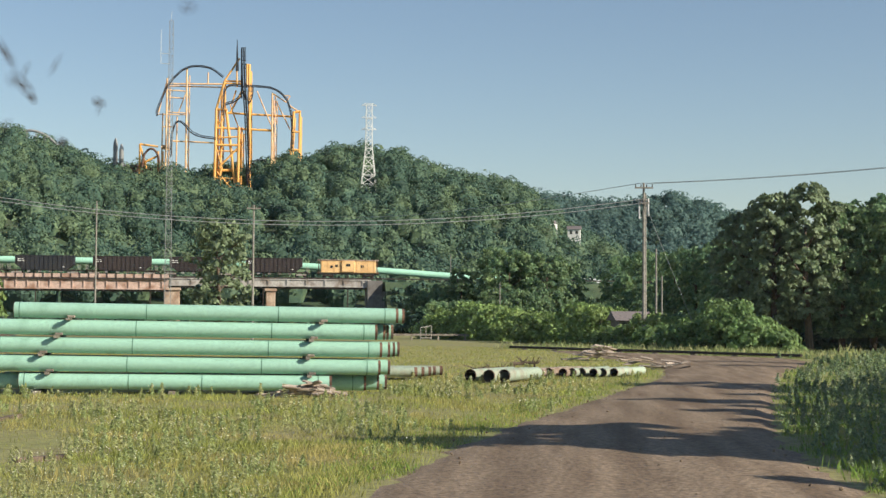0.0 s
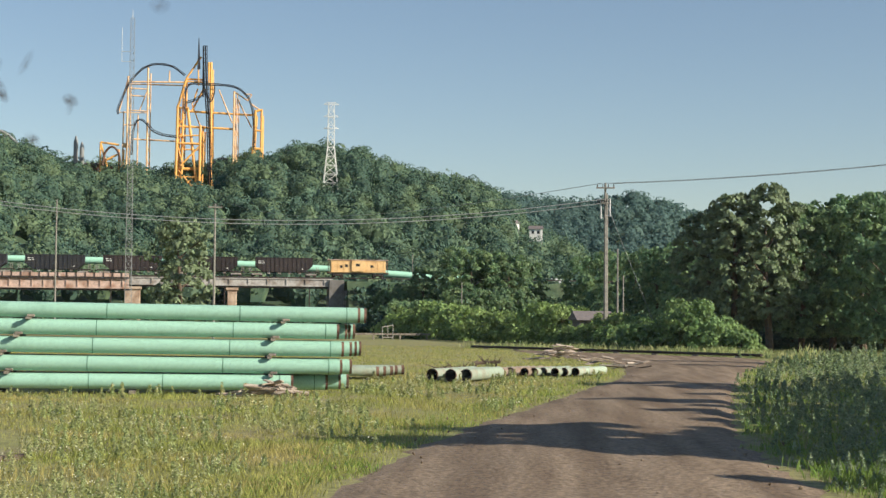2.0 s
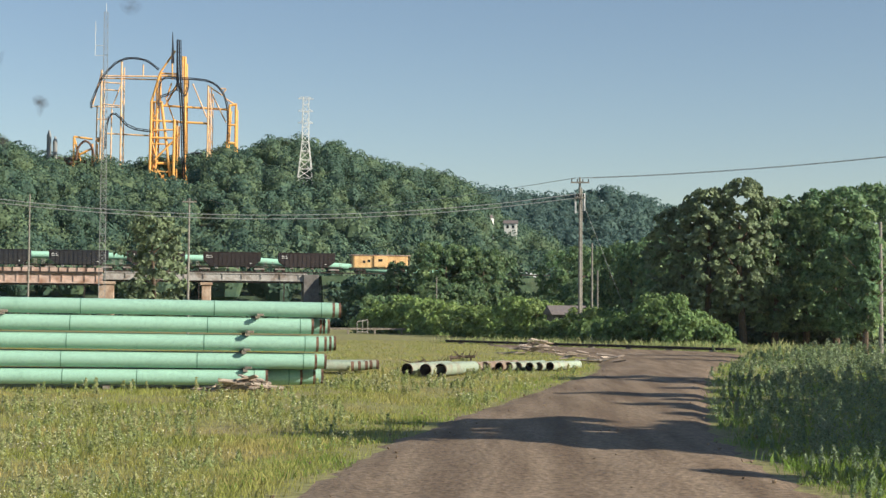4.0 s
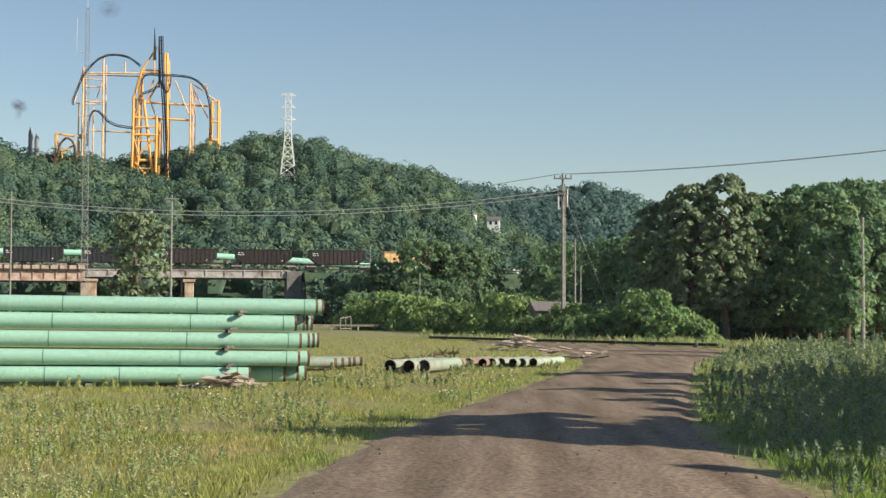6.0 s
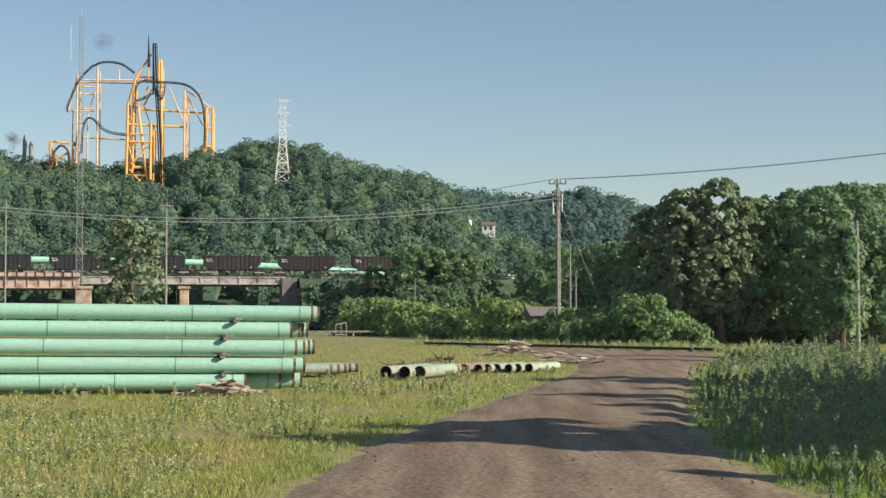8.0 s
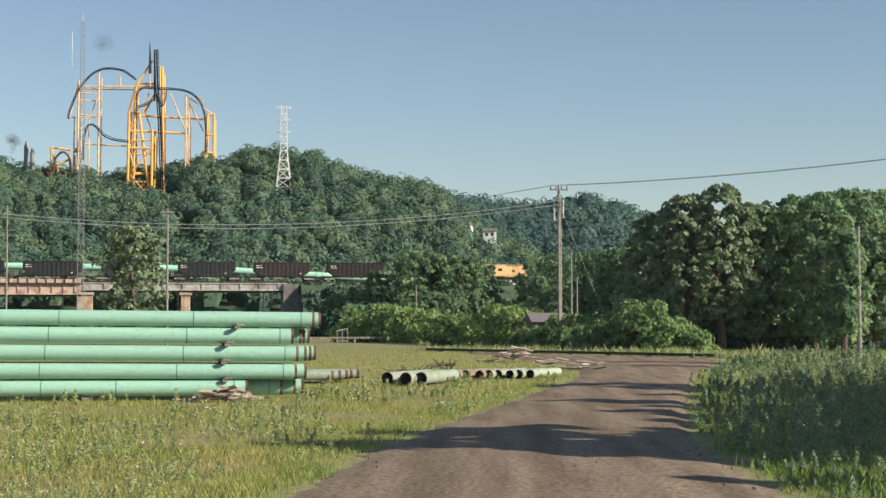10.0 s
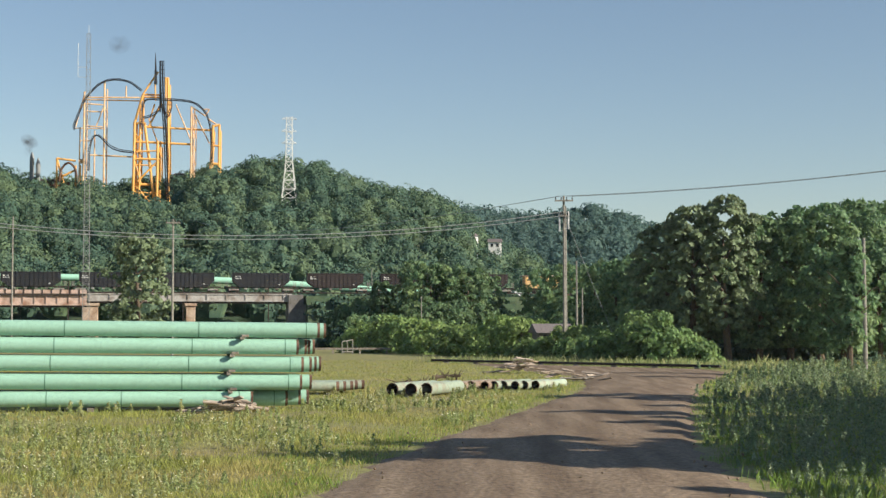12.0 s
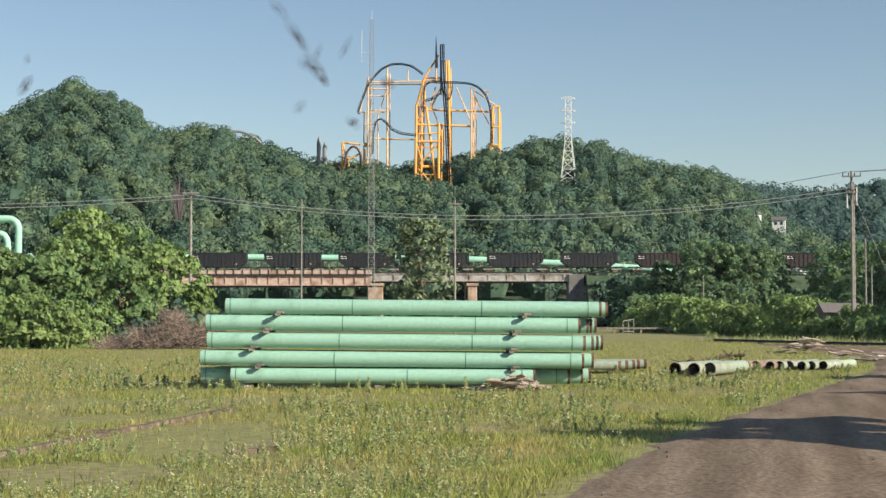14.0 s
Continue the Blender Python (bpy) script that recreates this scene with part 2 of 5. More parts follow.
def layered_mesh(name, seed, r, h, leaves, size, pads):
    """A crown of flat leafy sprays in layers, with gaps between them, its foot at 0."""
    rng = np.random.default_rng(seed)
    k = np.arange(pads)
    z = np.clip((k + rng.uniform(0, 1, pads)) / pads, 0.02, 1)
    a = k * 2.39996 + rng.normal(0, 0.5, pads)
    girth = np.sqrt(np.clip(1 - (2 * np.abs(z - 0.5) / 1.08) ** 2.6, 0.05, 1)) * (0.95 + 0.22 * np.sin(3 * a + seed))
    out = r * girth * rng.uniform(0.35, 1.0, pads) ** 0.6
    c = np.stack([np.cos(a) * out, np.sin(a) * out, z * h], 1)
    pr = r * rng.uniform(1.7, 3.2, pads) / math.sqrt(pads)
    i = rng.choice(pads, leaves, p=pr ** 2 / (pr ** 2).sum())
    rho, b = np.sqrt(rng.uniform(0, 1, leaves)), rng.uniform(0, 2 * math.pi, leaves)
    rag = 0.72 + 0.28 * np.sin(b * 5 + i)
    p = c[i] + np.stack([np.cos(b) * rho * rag, np.sin(b) * rho * rag, 0.30 - 0.55 * rho ** 2 + rng.normal(0, 0.10, leaves)], 1) * pr[i][:, None]
    p[:, 2] = np.maximum(p[:, 2], 0.05)
    way = np.stack([np.cos(b) * rho + 0.7 * np.cos(a[i]), np.sin(b) * rho + 0.7 * np.sin(a[i]), np.full(leaves, 0.6)], 1)
    v = leaf_arrays(rng, p, way, size, 1.8, 0.75)
    return mesh_np(name, v, np.arange(len(v)).reshape(-1, 4))


def trunk_mesh(seed, height, r, limbs=6, lean=0.05):
    rng = random.Random(seed)
    bm = bmesh.new()
    top = Vector((rng.uniform(-lean, lean) * height, rng.uniform(-lean, lean) * height, height))
    mid = top * 0.5 + Vector((rng.uniform(-0.2, 0.2), rng.uniform(-0.2, 0.2), 0))
    rod(bm, (0, 0, -0.3), mid, r, r * 0.7, 8)
    rod(bm, mid, top, r * 0.7, r * 0.25, 8)
    for i in range(limbs):
        a = rng.uniform(0, 6.28)
        s = mid.lerp(top, rng.uniform(-0.3, 0.8))
        e = s + Vector((math.cos(a), math.sin(a), rng.uniform(0.4, 1.1))) * height * rng.uniform(0.18, 0.34)
        rod(bm, s, e, r * 0.35, r * 0.1, 6)
    return bm


def tree(name, seed, x, y, z, height, radius, label, mat, leaves=6000, size=0.35, clear=0.2, lobes=16, group="", category="tree", spread=0.62, depth=0.72, pads=0):
    ob = thing(name, pose(x, y, z), label, category, group)
    part("trunk", trunk_mesh(seed, height * 0.75, height * 0.022 + 0.04), BARK, ob)
    if pads:
        c = new("crown", layered_mesh("crown", seed, radius, height * (1 - clear), leaves, size, pads))
    else:
        c = new("crown", crown_mesh("crown", seed, radius, height * (1 - clear), leaves, size, lobes, spread, depth))
    c.data.materials.append(mat)
    c.parent, c.location = ob, (0, 0, height * clear)
    return ob


def ahead(side, far):
    """The plan's point so far along the road's axis, and so far to its right."""
    a = radians(10.4)
    return side * math.cos(a) + far * math.sin(a), far * math.cos(a) - side * math.sin(a)


# ---- the lie of the land ----
# heights of the wooded ridges' crowns, as slopes seen from the standpoint: (sideways, upwards)
NEAR_RIDGE = [(-0.60, 0.150), (-0.28, 0.127), (-0.235, 0.148), (-0.197, 0.137), (-0.188, 0.118), (-0.17, 0.115), (-0.157, 0.121), (-0.13, 0.114), (-0.10, 0.103), (-0.08, 0.096), (-0.02, 0.094), (0.005, 0.098), (0.02, 0.104), (0.06, 0.110), (0.10, 0.110), (0.115, 0.101), (0.14, 0.095), (0.17, 0.092), (0.185, 0.083), (0.22, 0.055), (0.27, 0.036), (0.34, 0.022), (0.5, 0.018), (0.9, 0.02)]
FAR_RIDGE = [(-0.6, 0.06), (0.1, 0.075), (0.175, 0.088), (0.19, 0.085), (0.225, 0.081), (0.255, 0.082), (0.275, 0.087), (0.307, 0.080), (0.322, 0.073), (0.34, 0.060), (0.37, 0.035), (0.5, 0.03), (0.9, 0.03)]
HILL_FOOT, CREST, FAR_FOOT, FAR_CREST = 372.0, 740.0, 1000.0, 1300.0
TREE_UP = 11.4


def land(x, y):
    """The ground's height: flat yard, wooded hill behind the railway, a farther ridge."""
    x, y = np.asarray(x, float), np.asarray(y, float)
    s = x / np.maximum(y, 60.0)
    near = np.maximum(np.interp(s, *zip(*NEAR_RIDGE)) * CREST + 2.2 - TREE_UP, 0)
    far = np.maximum(np.interp(s, *zip(*FAR_RIDGE)) * FAR_CREST + 2.2 - TREE_UP, 0)
    u = np.clip((y - HILL_FOOT) / (CREST - HILL_FOOT), 0, 1)
    w = np.clip((y - FAR_FOOT) / (FAR_CREST - FAR_FOOT), 0, 1)
    fall = 1 - 0.35 * np.clip((y - CREST) / 200, 0, 1)
    return np.maximum(near * (0.65 * u + 0.35 * u * u * (3 - 2 * u)) * fall, far * w * (1.4 - 0.4 * w))


def ground():
    radii = np.concatenate([np.arange(0.5, 12, 1.5), np.arange(12, 60, 2.0), np.arange(60, 360, 10.0), np.arange(360, 780, 8.0), np.arange(780, 1340, 20.0), np.array([1500, 1800, 2400, 3200, 4500])])
    ang = np.concatenate([np.arange(-36, 48, 0.75), np.arange(48, 324, 6.0)])
    A, Rr = np.meshgrid(np.radians(ang), radii)
    x, y = Rr * np.sin(A), Rr * np.cos(A)
    z = np.where(y > 300, land(x, np.maximum(y, 1)), 0.0)
    rough = np.array([noise.noise(Vector((a * 0.35, b * 0.35, 0))) for a, b in zip(x.ravel(), y.ravel())]).reshape(x.shape)
    z = z + np.where((Rr < 130) & (Rr > 14), rough * 0.06, 0) - 0.03
    m, k = x.shape
    v = np.stack([x, y, z], -1).reshape(-1, 3)
    i, j = np.meshgrid(np.arange(m - 1), np.arange(k), indexing="ij")
    a, b = i * k + j, i * k + (j + 1) % k
    f = np.stack([a, b, b + k, a + k], -1).reshape(-1, 4)[:, ::-1]
    ob = new("ground", mesh_np("ground", v, f))
    ob.data.materials.append(SOIL)
    ob.data.materials.append(WOOD_FLOOR)
    ob.data.polygons.foreach_set("material_index", [1 if v[q[0]][1] > 350 and abs(v[q[0]][0]) < 1200 else 0 for q in f])
    ob.data.polygons.foreach_set("use_smooth", [True] * len(ob.data.polygons))
    tagged(ob, "dry weedy meadow ground reaching to wooded hills", "ground", kind="structure")


# far along the axis, its left edge, its right edge
ROAD = [(-15, -3.4, 4.6), (6, -3.0, 4.7), (19, -2.4, 4.7), (24, -1.9, 4.65), (29, -1.35, 4.9), (35, -0.3, 5.5), (42, 1.0, 6.5), (54, 3.2, 8.4), (66, 5.4, 10.4), (78, 6.5, 12.6), (90, 7.0, 15.5), (100, 5.5, 18.0), (107, 4.5, 17.4), (114, 3.5, 13.0), (122, 2.5, 7.8), (128, 2.0, 3.8)]


def road_edges(far):
    f, a, b = zip(*ROAD)
    return np.interp(far, f, a), np.interp(far, f, b)


def road():
    bm = bmesh.new()
    rows = []
    rng = random.Random(4)
    for far in np.concatenate([np.arange(-15, 60, 0.5), np.arange(60, 128.1, 1.5)]):
        a, b = road_edges(far)
        a, b = a + rng.uniform(-0.14, 0.14), b + rng.uniform(-0.14, 0.14)
        row = []
        for k in range(15):
            s = a + (b - a) * k / 14
            x, y = ahead(s, far)
            rut = 0.014 * math.cos((s - a) * 2.6) if far < 90 else 0
            z = 0.05 * math.sin(math.pi * k / 14) + rut + 0.02 + 0.008 * noise.noise(Vector((x * 0.8, y * 0.8, 3)))
            row.append(bm.verts.new((x, y, z if 0 < k < 14 else -0.06)))
        rows.append(row)
    for p, q in zip(rows, rows[1:]):
        for k in range(14):
            bm.faces.new((p[k], p[k + 1], q[k + 1], q[k]))
    ob = part("road", bm, GRAVEL, smooth=True)
    tagged(ob, "brown dirt and gravel road with wheel ruts", "road", kind="structure")


ground()
road()


# ---- woods on the hills ----
# spots on the hill kept open: beside the coaster's tower and the houses
CLEARINGS = [(105, 611, 8), (107, 625, 7), (112, 626, 8), (125, 672, 8), (119, 608, 8), (122, 622, 7), (128, 602, 8), (131, 616, 7), (-4.5, 672, 15), (-4, 655, 12), (-5, 640, 11), (-5, 626, 9), (88, 390, 7), (48.5, 598, 11), (47, 586, 7)]


def ball(rings=4, around=8):
    """A coarse ball of four-sided faces, radius 1."""
    a = np.linspace(0, 2 * math.pi, around, endpoint=False)
    b = np.linspace(0.12, math.pi - 0.12, rings + 1)
    v = np.array([(math.sin(t) * math.cos(p), math.sin(t) * math.sin(p), math.cos(t)) for t in b for p in a])
    f = np.array([(i * around + j, (i + 1) * around + j, (i + 1) * around + (j + 1) % around, i * around + (j + 1) % around) for i in range(rings) for j in range(around)])
    return v[f].reshape(-1, 3)


def dome_crown(rng, leaves, lobes):
    """A broad crown of unit radius, made of rounded boughs: leaf places and the ways they face."""
    k = np.arange(lobes)
    z = np.clip(1 - 1.15 * (k + 0.5) / lobes + rng.normal(0, 0.08, lobes), -0.3, 1)
    a = k * 2.39996 + rng.normal(0, 0.35, lobes)
    w = np.sqrt(1 - np.minimum(z * z, 1))
    c = np.stack([w * np.cos(a), w * np.sin(a), z], 1) * rng.uniform(0.48, 0.76, (lobes, 1))
    r = rng.uniform(0.27, 0.46, lobes)
    i = rng.choice(lobes, leaves, p=r ** 2 / (r ** 2).sum())
    q = unit(rng.normal(size=(leaves, 3)))
    p = c[i] + q * r[i][:, None] * rng.uniform(0.9, 1.06, (leaves, 1))
    gap = np.linalg.norm(p[:, None] - c[None], axis=2) / r[None]
    gap[np.arange(leaves), i] = 9
    keep = (gap.min(1) > 0.9) & (q[:, 2] > -0.55)
    return p[keep], q[keep]


def woods(name, label, mat, y0, y1, step, s0, s1, leaves, size, height, radius, seed):
    rng = np.random.default_rng(seed)
    kinds = [dome_crown(rng, leaves, int(rng.integers(11, 19))) for i in range(14)]
    core = ball()
    vs = []
    y = y0
    while y < y1:
        for x in np.arange(s0 * y, s1 * y, step):
            px, py = x + rng.uniform(-0.5, 0.5) * step, y + rng.uniform(-0.5, 0.5) * step
            if any(math.hypot(px - a, py - b) < c for a, b, c in CLEARINGS):
                continue
            grow = rng.uniform(0.62, 1.3)
            h, r = height * (0.45 + 0.55 * grow) * rng.uniform(0.9, 1.15), radius * grow
            p, q = kinds[int(rng.integers(0, 14))]
            t = rng.uniform(0, 2 * math.pi)
            turn = np.array(((math.cos(t), -math.sin(t), 0), (math.sin(t), math.cos(t), 0), (0, 0, 1)))
            p, q = p @ turn.T, q @ turn.T
            front = q[:, 1] < 0.35
            tall = np.array((r, r, r * rng.uniform(0.85, 1.25)))
            at = np.array((px, py, float(land(px, py)) + h - tall[2]))
            p, q = p[front] * tall, q[front]
            vs.append(leaf_arrays(rng, p, q, size, 1.1, 0.3) + at)
            vs.append(core * tall * 0.68 + at)
        y += step * 0.95
    v = np.concatenate(vs)
    ob = new(name, mesh_np(name, v, np.arange(len(v)).reshape(-1, 4)))
    ob.data.materials.append(mat)
    tagged(ob, label, "woods", kind="stuff")


woods("hill_woods", "dense green broadleaf woods covering the hillside", LEAF_HILL_HAZED, 384, 760, 10.4, -0.31, 0.36, 1200, 0.75, 13.2, 5.5, 11)
woods("far_woods", "green woods on the far ridge with bluish haze painted in", LEAF_FAR_HAZED, 1020, 1315, 13.5, 0.13, 0.38, 420, 1.9, 12.5, 9.0, 12)


# ---- pipe yard ----
PIPE_R = 0.235


def pipe(m, length, label, group, radius=PIPE_R, mat=None, seams=(), rust_end=0.16, wall=0.013, rust_start=None):
    """A hollow pipe along x from the origin, with bare rusty ends, weld bands and a lining."""
    ob = thing("pipe", m, label, "pipe", group)
    n = 24

    def shell(x0, x1, r0, r1):
        bm = bmesh.new()
        # the rims have corners of their own, so that the long side shades as a true cylinder
        ring = [[bm.verts.new((x, r * math.cos(6.28319 * k / n), r * math.sin(6.28319 * k / n))) for k in range(n)] for x, r in ((x0, r1), (x0, r0), (x0, r0), (x1, r0), (x1, r0), (x1, r1))]
        for a, b in ((0, 1), (2, 3), (4, 5)):
            for k in range(n):
                bm.faces.new((ring[a][k], ring[b][k], ring[b][(k + 1) % n], ring[a][(k + 1) % n]))
        return bm

    rust_start = rust_end if rust_start is None else rust_start
    part("coating", shell(rust_start, length - rust_end, radius, radius - 0.004), mat or MINT, ob, smooth=False).data.polygons.foreach_set("use_smooth", [i // n == 1 for i in range(3 * n)])
    for x0, x1 in ((0, rust_start), (length - rust_end, length)):
        part("bare_end", shell(x0, x1, radius - 0.004, radius - wall), RUST, ob, "bare rusted steel end")
    bm = bmesh.new()
    bmesh.ops.create_cone(bm, cap_ends=False, segments=n, radius1=radius - wall, radius2=radius - wall, depth=length - 0.002, matrix=Matrix.Translation((length / 2, 0, 0)) @ Matrix.Rotation(radians(90), 4, "Y"))
    part("lining", bm, INSIDE, ob, "dark inside of the pipe", smooth=True)
    for s in seams:
        part("weld_band", shell(s - 0.014, s + 0.014, radius + 0.004, radius - 0.002), SEAM, ob, "dark weld band")
    return ob


STACK_Y = 49.0
# layer: height of its axis, and for each pipe from the front backwards its start, its length and its weld bands
LAYERS = [
    (0.38, [(-6.55, 9.4, (3.25, 5.45)), (-7.55, 11.5, (1.0, 8.8)), (-6.9, 11.3, ()), (-7.2, 11.9, ())]),
    (0.93, [(-7.5, 11.85, (4.15, 8.2)), (-7.3, 12.0, ()), (-7.4, 11.6, ()), (-7.2, 11.6, ())]),
    (1.48, [(-7.3, 11.7, (4.1, 8.2)), (-7.2, 11.9, ()), (-7.3, 12.2, ()), (-7.1, 12.2, ())]),
    (2.02, [(-7.35, 11.6, (4.25, 8.35)), (-7.2, 11.75, ()), (-7.3, 12.0, ()), (-7.1, 12.0, ())]),
    (2.53, [(-6.75, 11.65, (3.95, 7.95)), (-6.6, 11.75, ()), (-6.7, 11.8, ())]),
]
for layer, (z, row) in enumerate(LAYERS):
    for k, (x, length, seams) in enumerate(row):
        pipe(pose(x, STACK_Y + 0.54 * k + 0.04 * layer, z, 0, 0.55 if layer else 0.3, -0.5 + 0.2 * (k % 2)), length, "long mint-green coated steel pipe with rusty ends in a stack", "pipes in the stack", seams=(0.17, length - 0.42, *seams), rust_start=0.015, rust_end=0.08)


def chocks():
    # the whole stack sinks a little towards its right end
    for z0, z1, xs in ((0.61, 0.70, (-5.7, 2.15)), (1.16, 1.25, (-5.9, 2.1)), (1.71, 1.79, (-5.45, 2.2)), (2.25, 2.30, (-5.1, 2.5))):
        for x in xs:
            ob = thing("dunnage_timber", pose(x, STACK_Y, (z0 + z1) / 2 - 0.0095 * (x + 7.2)), "weathered timber spacer lying between pipe layers", "timber", "spacers in the pipe stack")
            part("beam", boxes((-0.07, -0.40, -(z1 - z0) / 2 - 0.012, 0.07, 1.9, (z1 - z0) / 2 + 0.012, 0.008)), TIMBER, ob)
            part("chock", boxes((-0.02, -0.42, 0.03, 0.2, -0.26, 0.11, 0.015)), TIMBER, ob, "wooden wedge at the beam's end")
    for x in (-6.0, -2.0, 2.2):
        ob = thing("ground_timber", pose(x, STACK_Y + 0.9, 0), "dark ground timber under the pipe stack", "timber", "timbers under the stack")
        part("beam", boxes((-0.1, -1.3, -0.05, 0.1, 1.3, 0.09, 0.01)), TIMBER, ob)


chocks()


# ---- railway ----
TRACK_Y, RAIL_Z = 346.0, 11.9


def viaduct():
    ob = thing("railway_bridge", pose(0, TRACK_Y, 0), "long railway bridge of faded pink and grey plate girders on stone piers", "bridge", kind="structure")
    for x0, x1, z0, z1, mat, step in ((-130, -15.4, 8.9, 11.3, GIRDER_RUST, 2.35), (-15.2, 28.0, 9.8, 11.5, GIRDER_GREY, 4.1)):
        part("girder", boxes((x0, -2.4, z0 + 0.25, x1, -2.3, z1 - 0.2), (x0, -2.6, z0, x1, -2.1, z0 + 0.25), (x0, -2.6, z1 - 0.2, x1, -2.1, z1)), mat, ob)
        x = x0 + 0.5
        while x < x1:
            part("stiffener", boxes((x - 0.1, -2.6, z0 + 0.25, x + 0.1, -2.4, z1 - 0.2)), mat, ob)
            x += step
        part("lower_flange", boxes((x0, -2.3, z0 - 0.35, x1, 2.4, z0 - 0.02)), DARK_STEEL, ob)
    # upper band of the older span, with posts
    part("ledge", boxes((-130, -2.9, 11.0, -15.4, -2.62, 11.35)), DARK_STEEL, ob)
    part("parapet", boxes((-130, -2.75, 11.4, -15.4, -2.65, 12.2)), GIRDER_RUST, ob)
    x = -129.0
    while x < -16:
        part("post", boxes((x - 0.09, -2.9, 11.36, x + 0.09, -2.76, 12.35)), DARK_STEEL, ob)
        x += 1.9
    part("deck", boxes((-130, -2.2, 11.32, 28, 2.6, 11.68)), DARK_STEEL, ob)
    for x, w, mat, top in ((-14.7, 3.2, SANDSTONE, 9.4), (6.4, 2.0, SANDSTONE, 9.4), (-60, 2.4, SANDSTONE, 8.5), (-100, 2.4, SANDSTONE, 8.5)):
        part("pier", boxes((x - w / 2, -2.2, -1, x + w / 2, 2.2, top - 0.6, 0.1), (x - w / 2 - 0.3, -2.5, top - 0.6, x + w / 2 + 0.3, 2.5, top, 0.05)), mat, ob)
    part("abutment", boxes((27.2, -3.2, -1, 30.5, 3.5, 11.3, 0.1), (30.5, -3.6, -1, 38.0, -2.8, 9.0, 0.1)), CONCRETE, ob)
    for y in (-0.72, 0.72):
        part("rail", boxes((-130, y - 0.04, 11.7, 330, y + 0.04, RAIL_Z)), DARK_STEEL, ob)
    bm = bmesh.new()
    prof = [(-15, 0), (-4, 11.2), (4, 11.2), (15, 0)]
    ends = [[bm.verts.new((x, y, z - 0.2)) for y, z in prof] for x in (31.0, 90, 160, 240, 330)]
    for a, b in zip(ends, ends[1:]):
        for k in range(3):
            bm.faces.new((a[k], b[k], b[k + 1], a[k + 1]))
    bm.faces.new(ends[0])
    tagged(part("embankment", bm, WOOD_FLOOR), "earth railway embankment overgrown with weeds", "embankment", kind="structure").location = (0, TRACK_Y, 0)


def hopper(m, label, mat, group):
    ob = thing("hopper_car", m, label, "railway car", group)
    L = 7.45
    bm = bmesh.new()
    # open top body with sloping ends
    T = 6.15
    prof = [(-T, 4.1), (-T, 2.3), (-T + 1.6, 1.05), (T - 1.6, 1.05), (T, 2.3), (T, 4.1)]
    side = [[bm.verts.new((x, y, z)) for x, z in prof] for y in (-1.5, 1.5)]
    bm.faces.new(side[0])
    bm.faces.new(side[1][::-1])
    for k in range(5):
        bm.faces.new((side[0][k], side[1][k], side[1][k + 1], side[0][k + 1]))
    part("body", bm, mat, ob)
    part("top_rim", boxes((-T - 0.05, -1.6, 4.02, T + 0.05, -1.46, 4.16), (-T - 0.05, 1.46, 4.02, T + 0.05, 1.6, 4.16), (-T - 0.05, -1.46, 4.02, -T + 0.1, 1.46, 4.16), (T - 0.1, -1.46, 4.02, T + 0.05, 1.46, 4.16)), mat, ob)
    for i in range(13):
        x = -T + 0.5 + i * (2 * T - 1.0) / 12
        lowz = 1.1 if abs(x) < T - 1.6 else 1.1 + (abs(x) - T + 1.6) / 1.6 * 1.25
        part("rib", boxes((x - 0.07, -1.6, lowz, x + 0.07, -1.503, 4.02)), mat, ob)
    part("underframe", boxes((-L, -1.3, 0.95, L, 1.3, 1.15), (-L - 0.55, -0.2, 0.75, -L, 0.2, 1.0), (L, -0.2, 0.75, L + 0.55, 0.2, 1.0)), DARK_STEEL, ob)
    for x in (-L + 1.6, L - 1.6):
        part("bogie", boxes((x - 1.1, -1.15, 0.35, x + 1.1, -0.95, 0.7, 0.05), (x - 1.1, 0.95, 0.35, x + 1.1, 1.15, 0.7, 0.05), (x - 0.2, -0.95, 0.4, x + 0.2, 0.95, 0.9)), GIRDER_GREY, ob, "dusty grey wheel truck")
        for dx in (-0.85, 0.85):
            bm = bmesh.new()
            for y in (-0.75, 0.75):
                rod(bm, (x + dx, y - 0.07, 0.42), (x + dx, y + 0.07, 0.42), 0.42, sides=14)
            rod(bm, (x + dx, -0.7, 0.42), (x + dx, 0.7, 0.42), 0.07)
            part("wheelset", bm, DARK_STEEL, ob)
    for side in (-1, 1):
        part("end_ladder", boxes(*[(side * (L - 0.15) - 0.25, -1.42, 1.3 + 0.35 * k, side * (L - 0.15) + 0.15, -1.36, 1.36 + 0.35 * k) for k in range(3)], (side * (L - 0.15) - 0.3, -1.43, 1.15, side * (L - 0.15) - 0.24, -1.35, 2.3), (side * (L - 0.15) + 0.14, -1.43, 1.15, side * (L - 0.15) + 0.2, -1.35, 2.3)), GIRDER_GREY, ob, "dusty end ladder")
    for x, z, w, h in ((-5.4, 3.35, 0.55, 0.18), (-4.7, 3.35, 0.5, 0.18), (-5.4, 2.95, 0.45, 0.14), (-4.7, 2.95, 0.9, 0.14), (3.9, 1.7, 0.5, 0.16)):
        part("marking", boxes((x - w / 2, -1.516, z - h / 2, x + w / 2, -1.504, z + h / 2)), WHITE, ob, "small white painted marking")
    for x in (-3.3, -1.0, 1.2, 3.4):
        part("hatch", boxes((x - 0.3, -1.25, 0.62, x + 0.3, -0.7, 0.95)), GIRDER_GREY, ob, "dusty discharge hatch")
    return ob


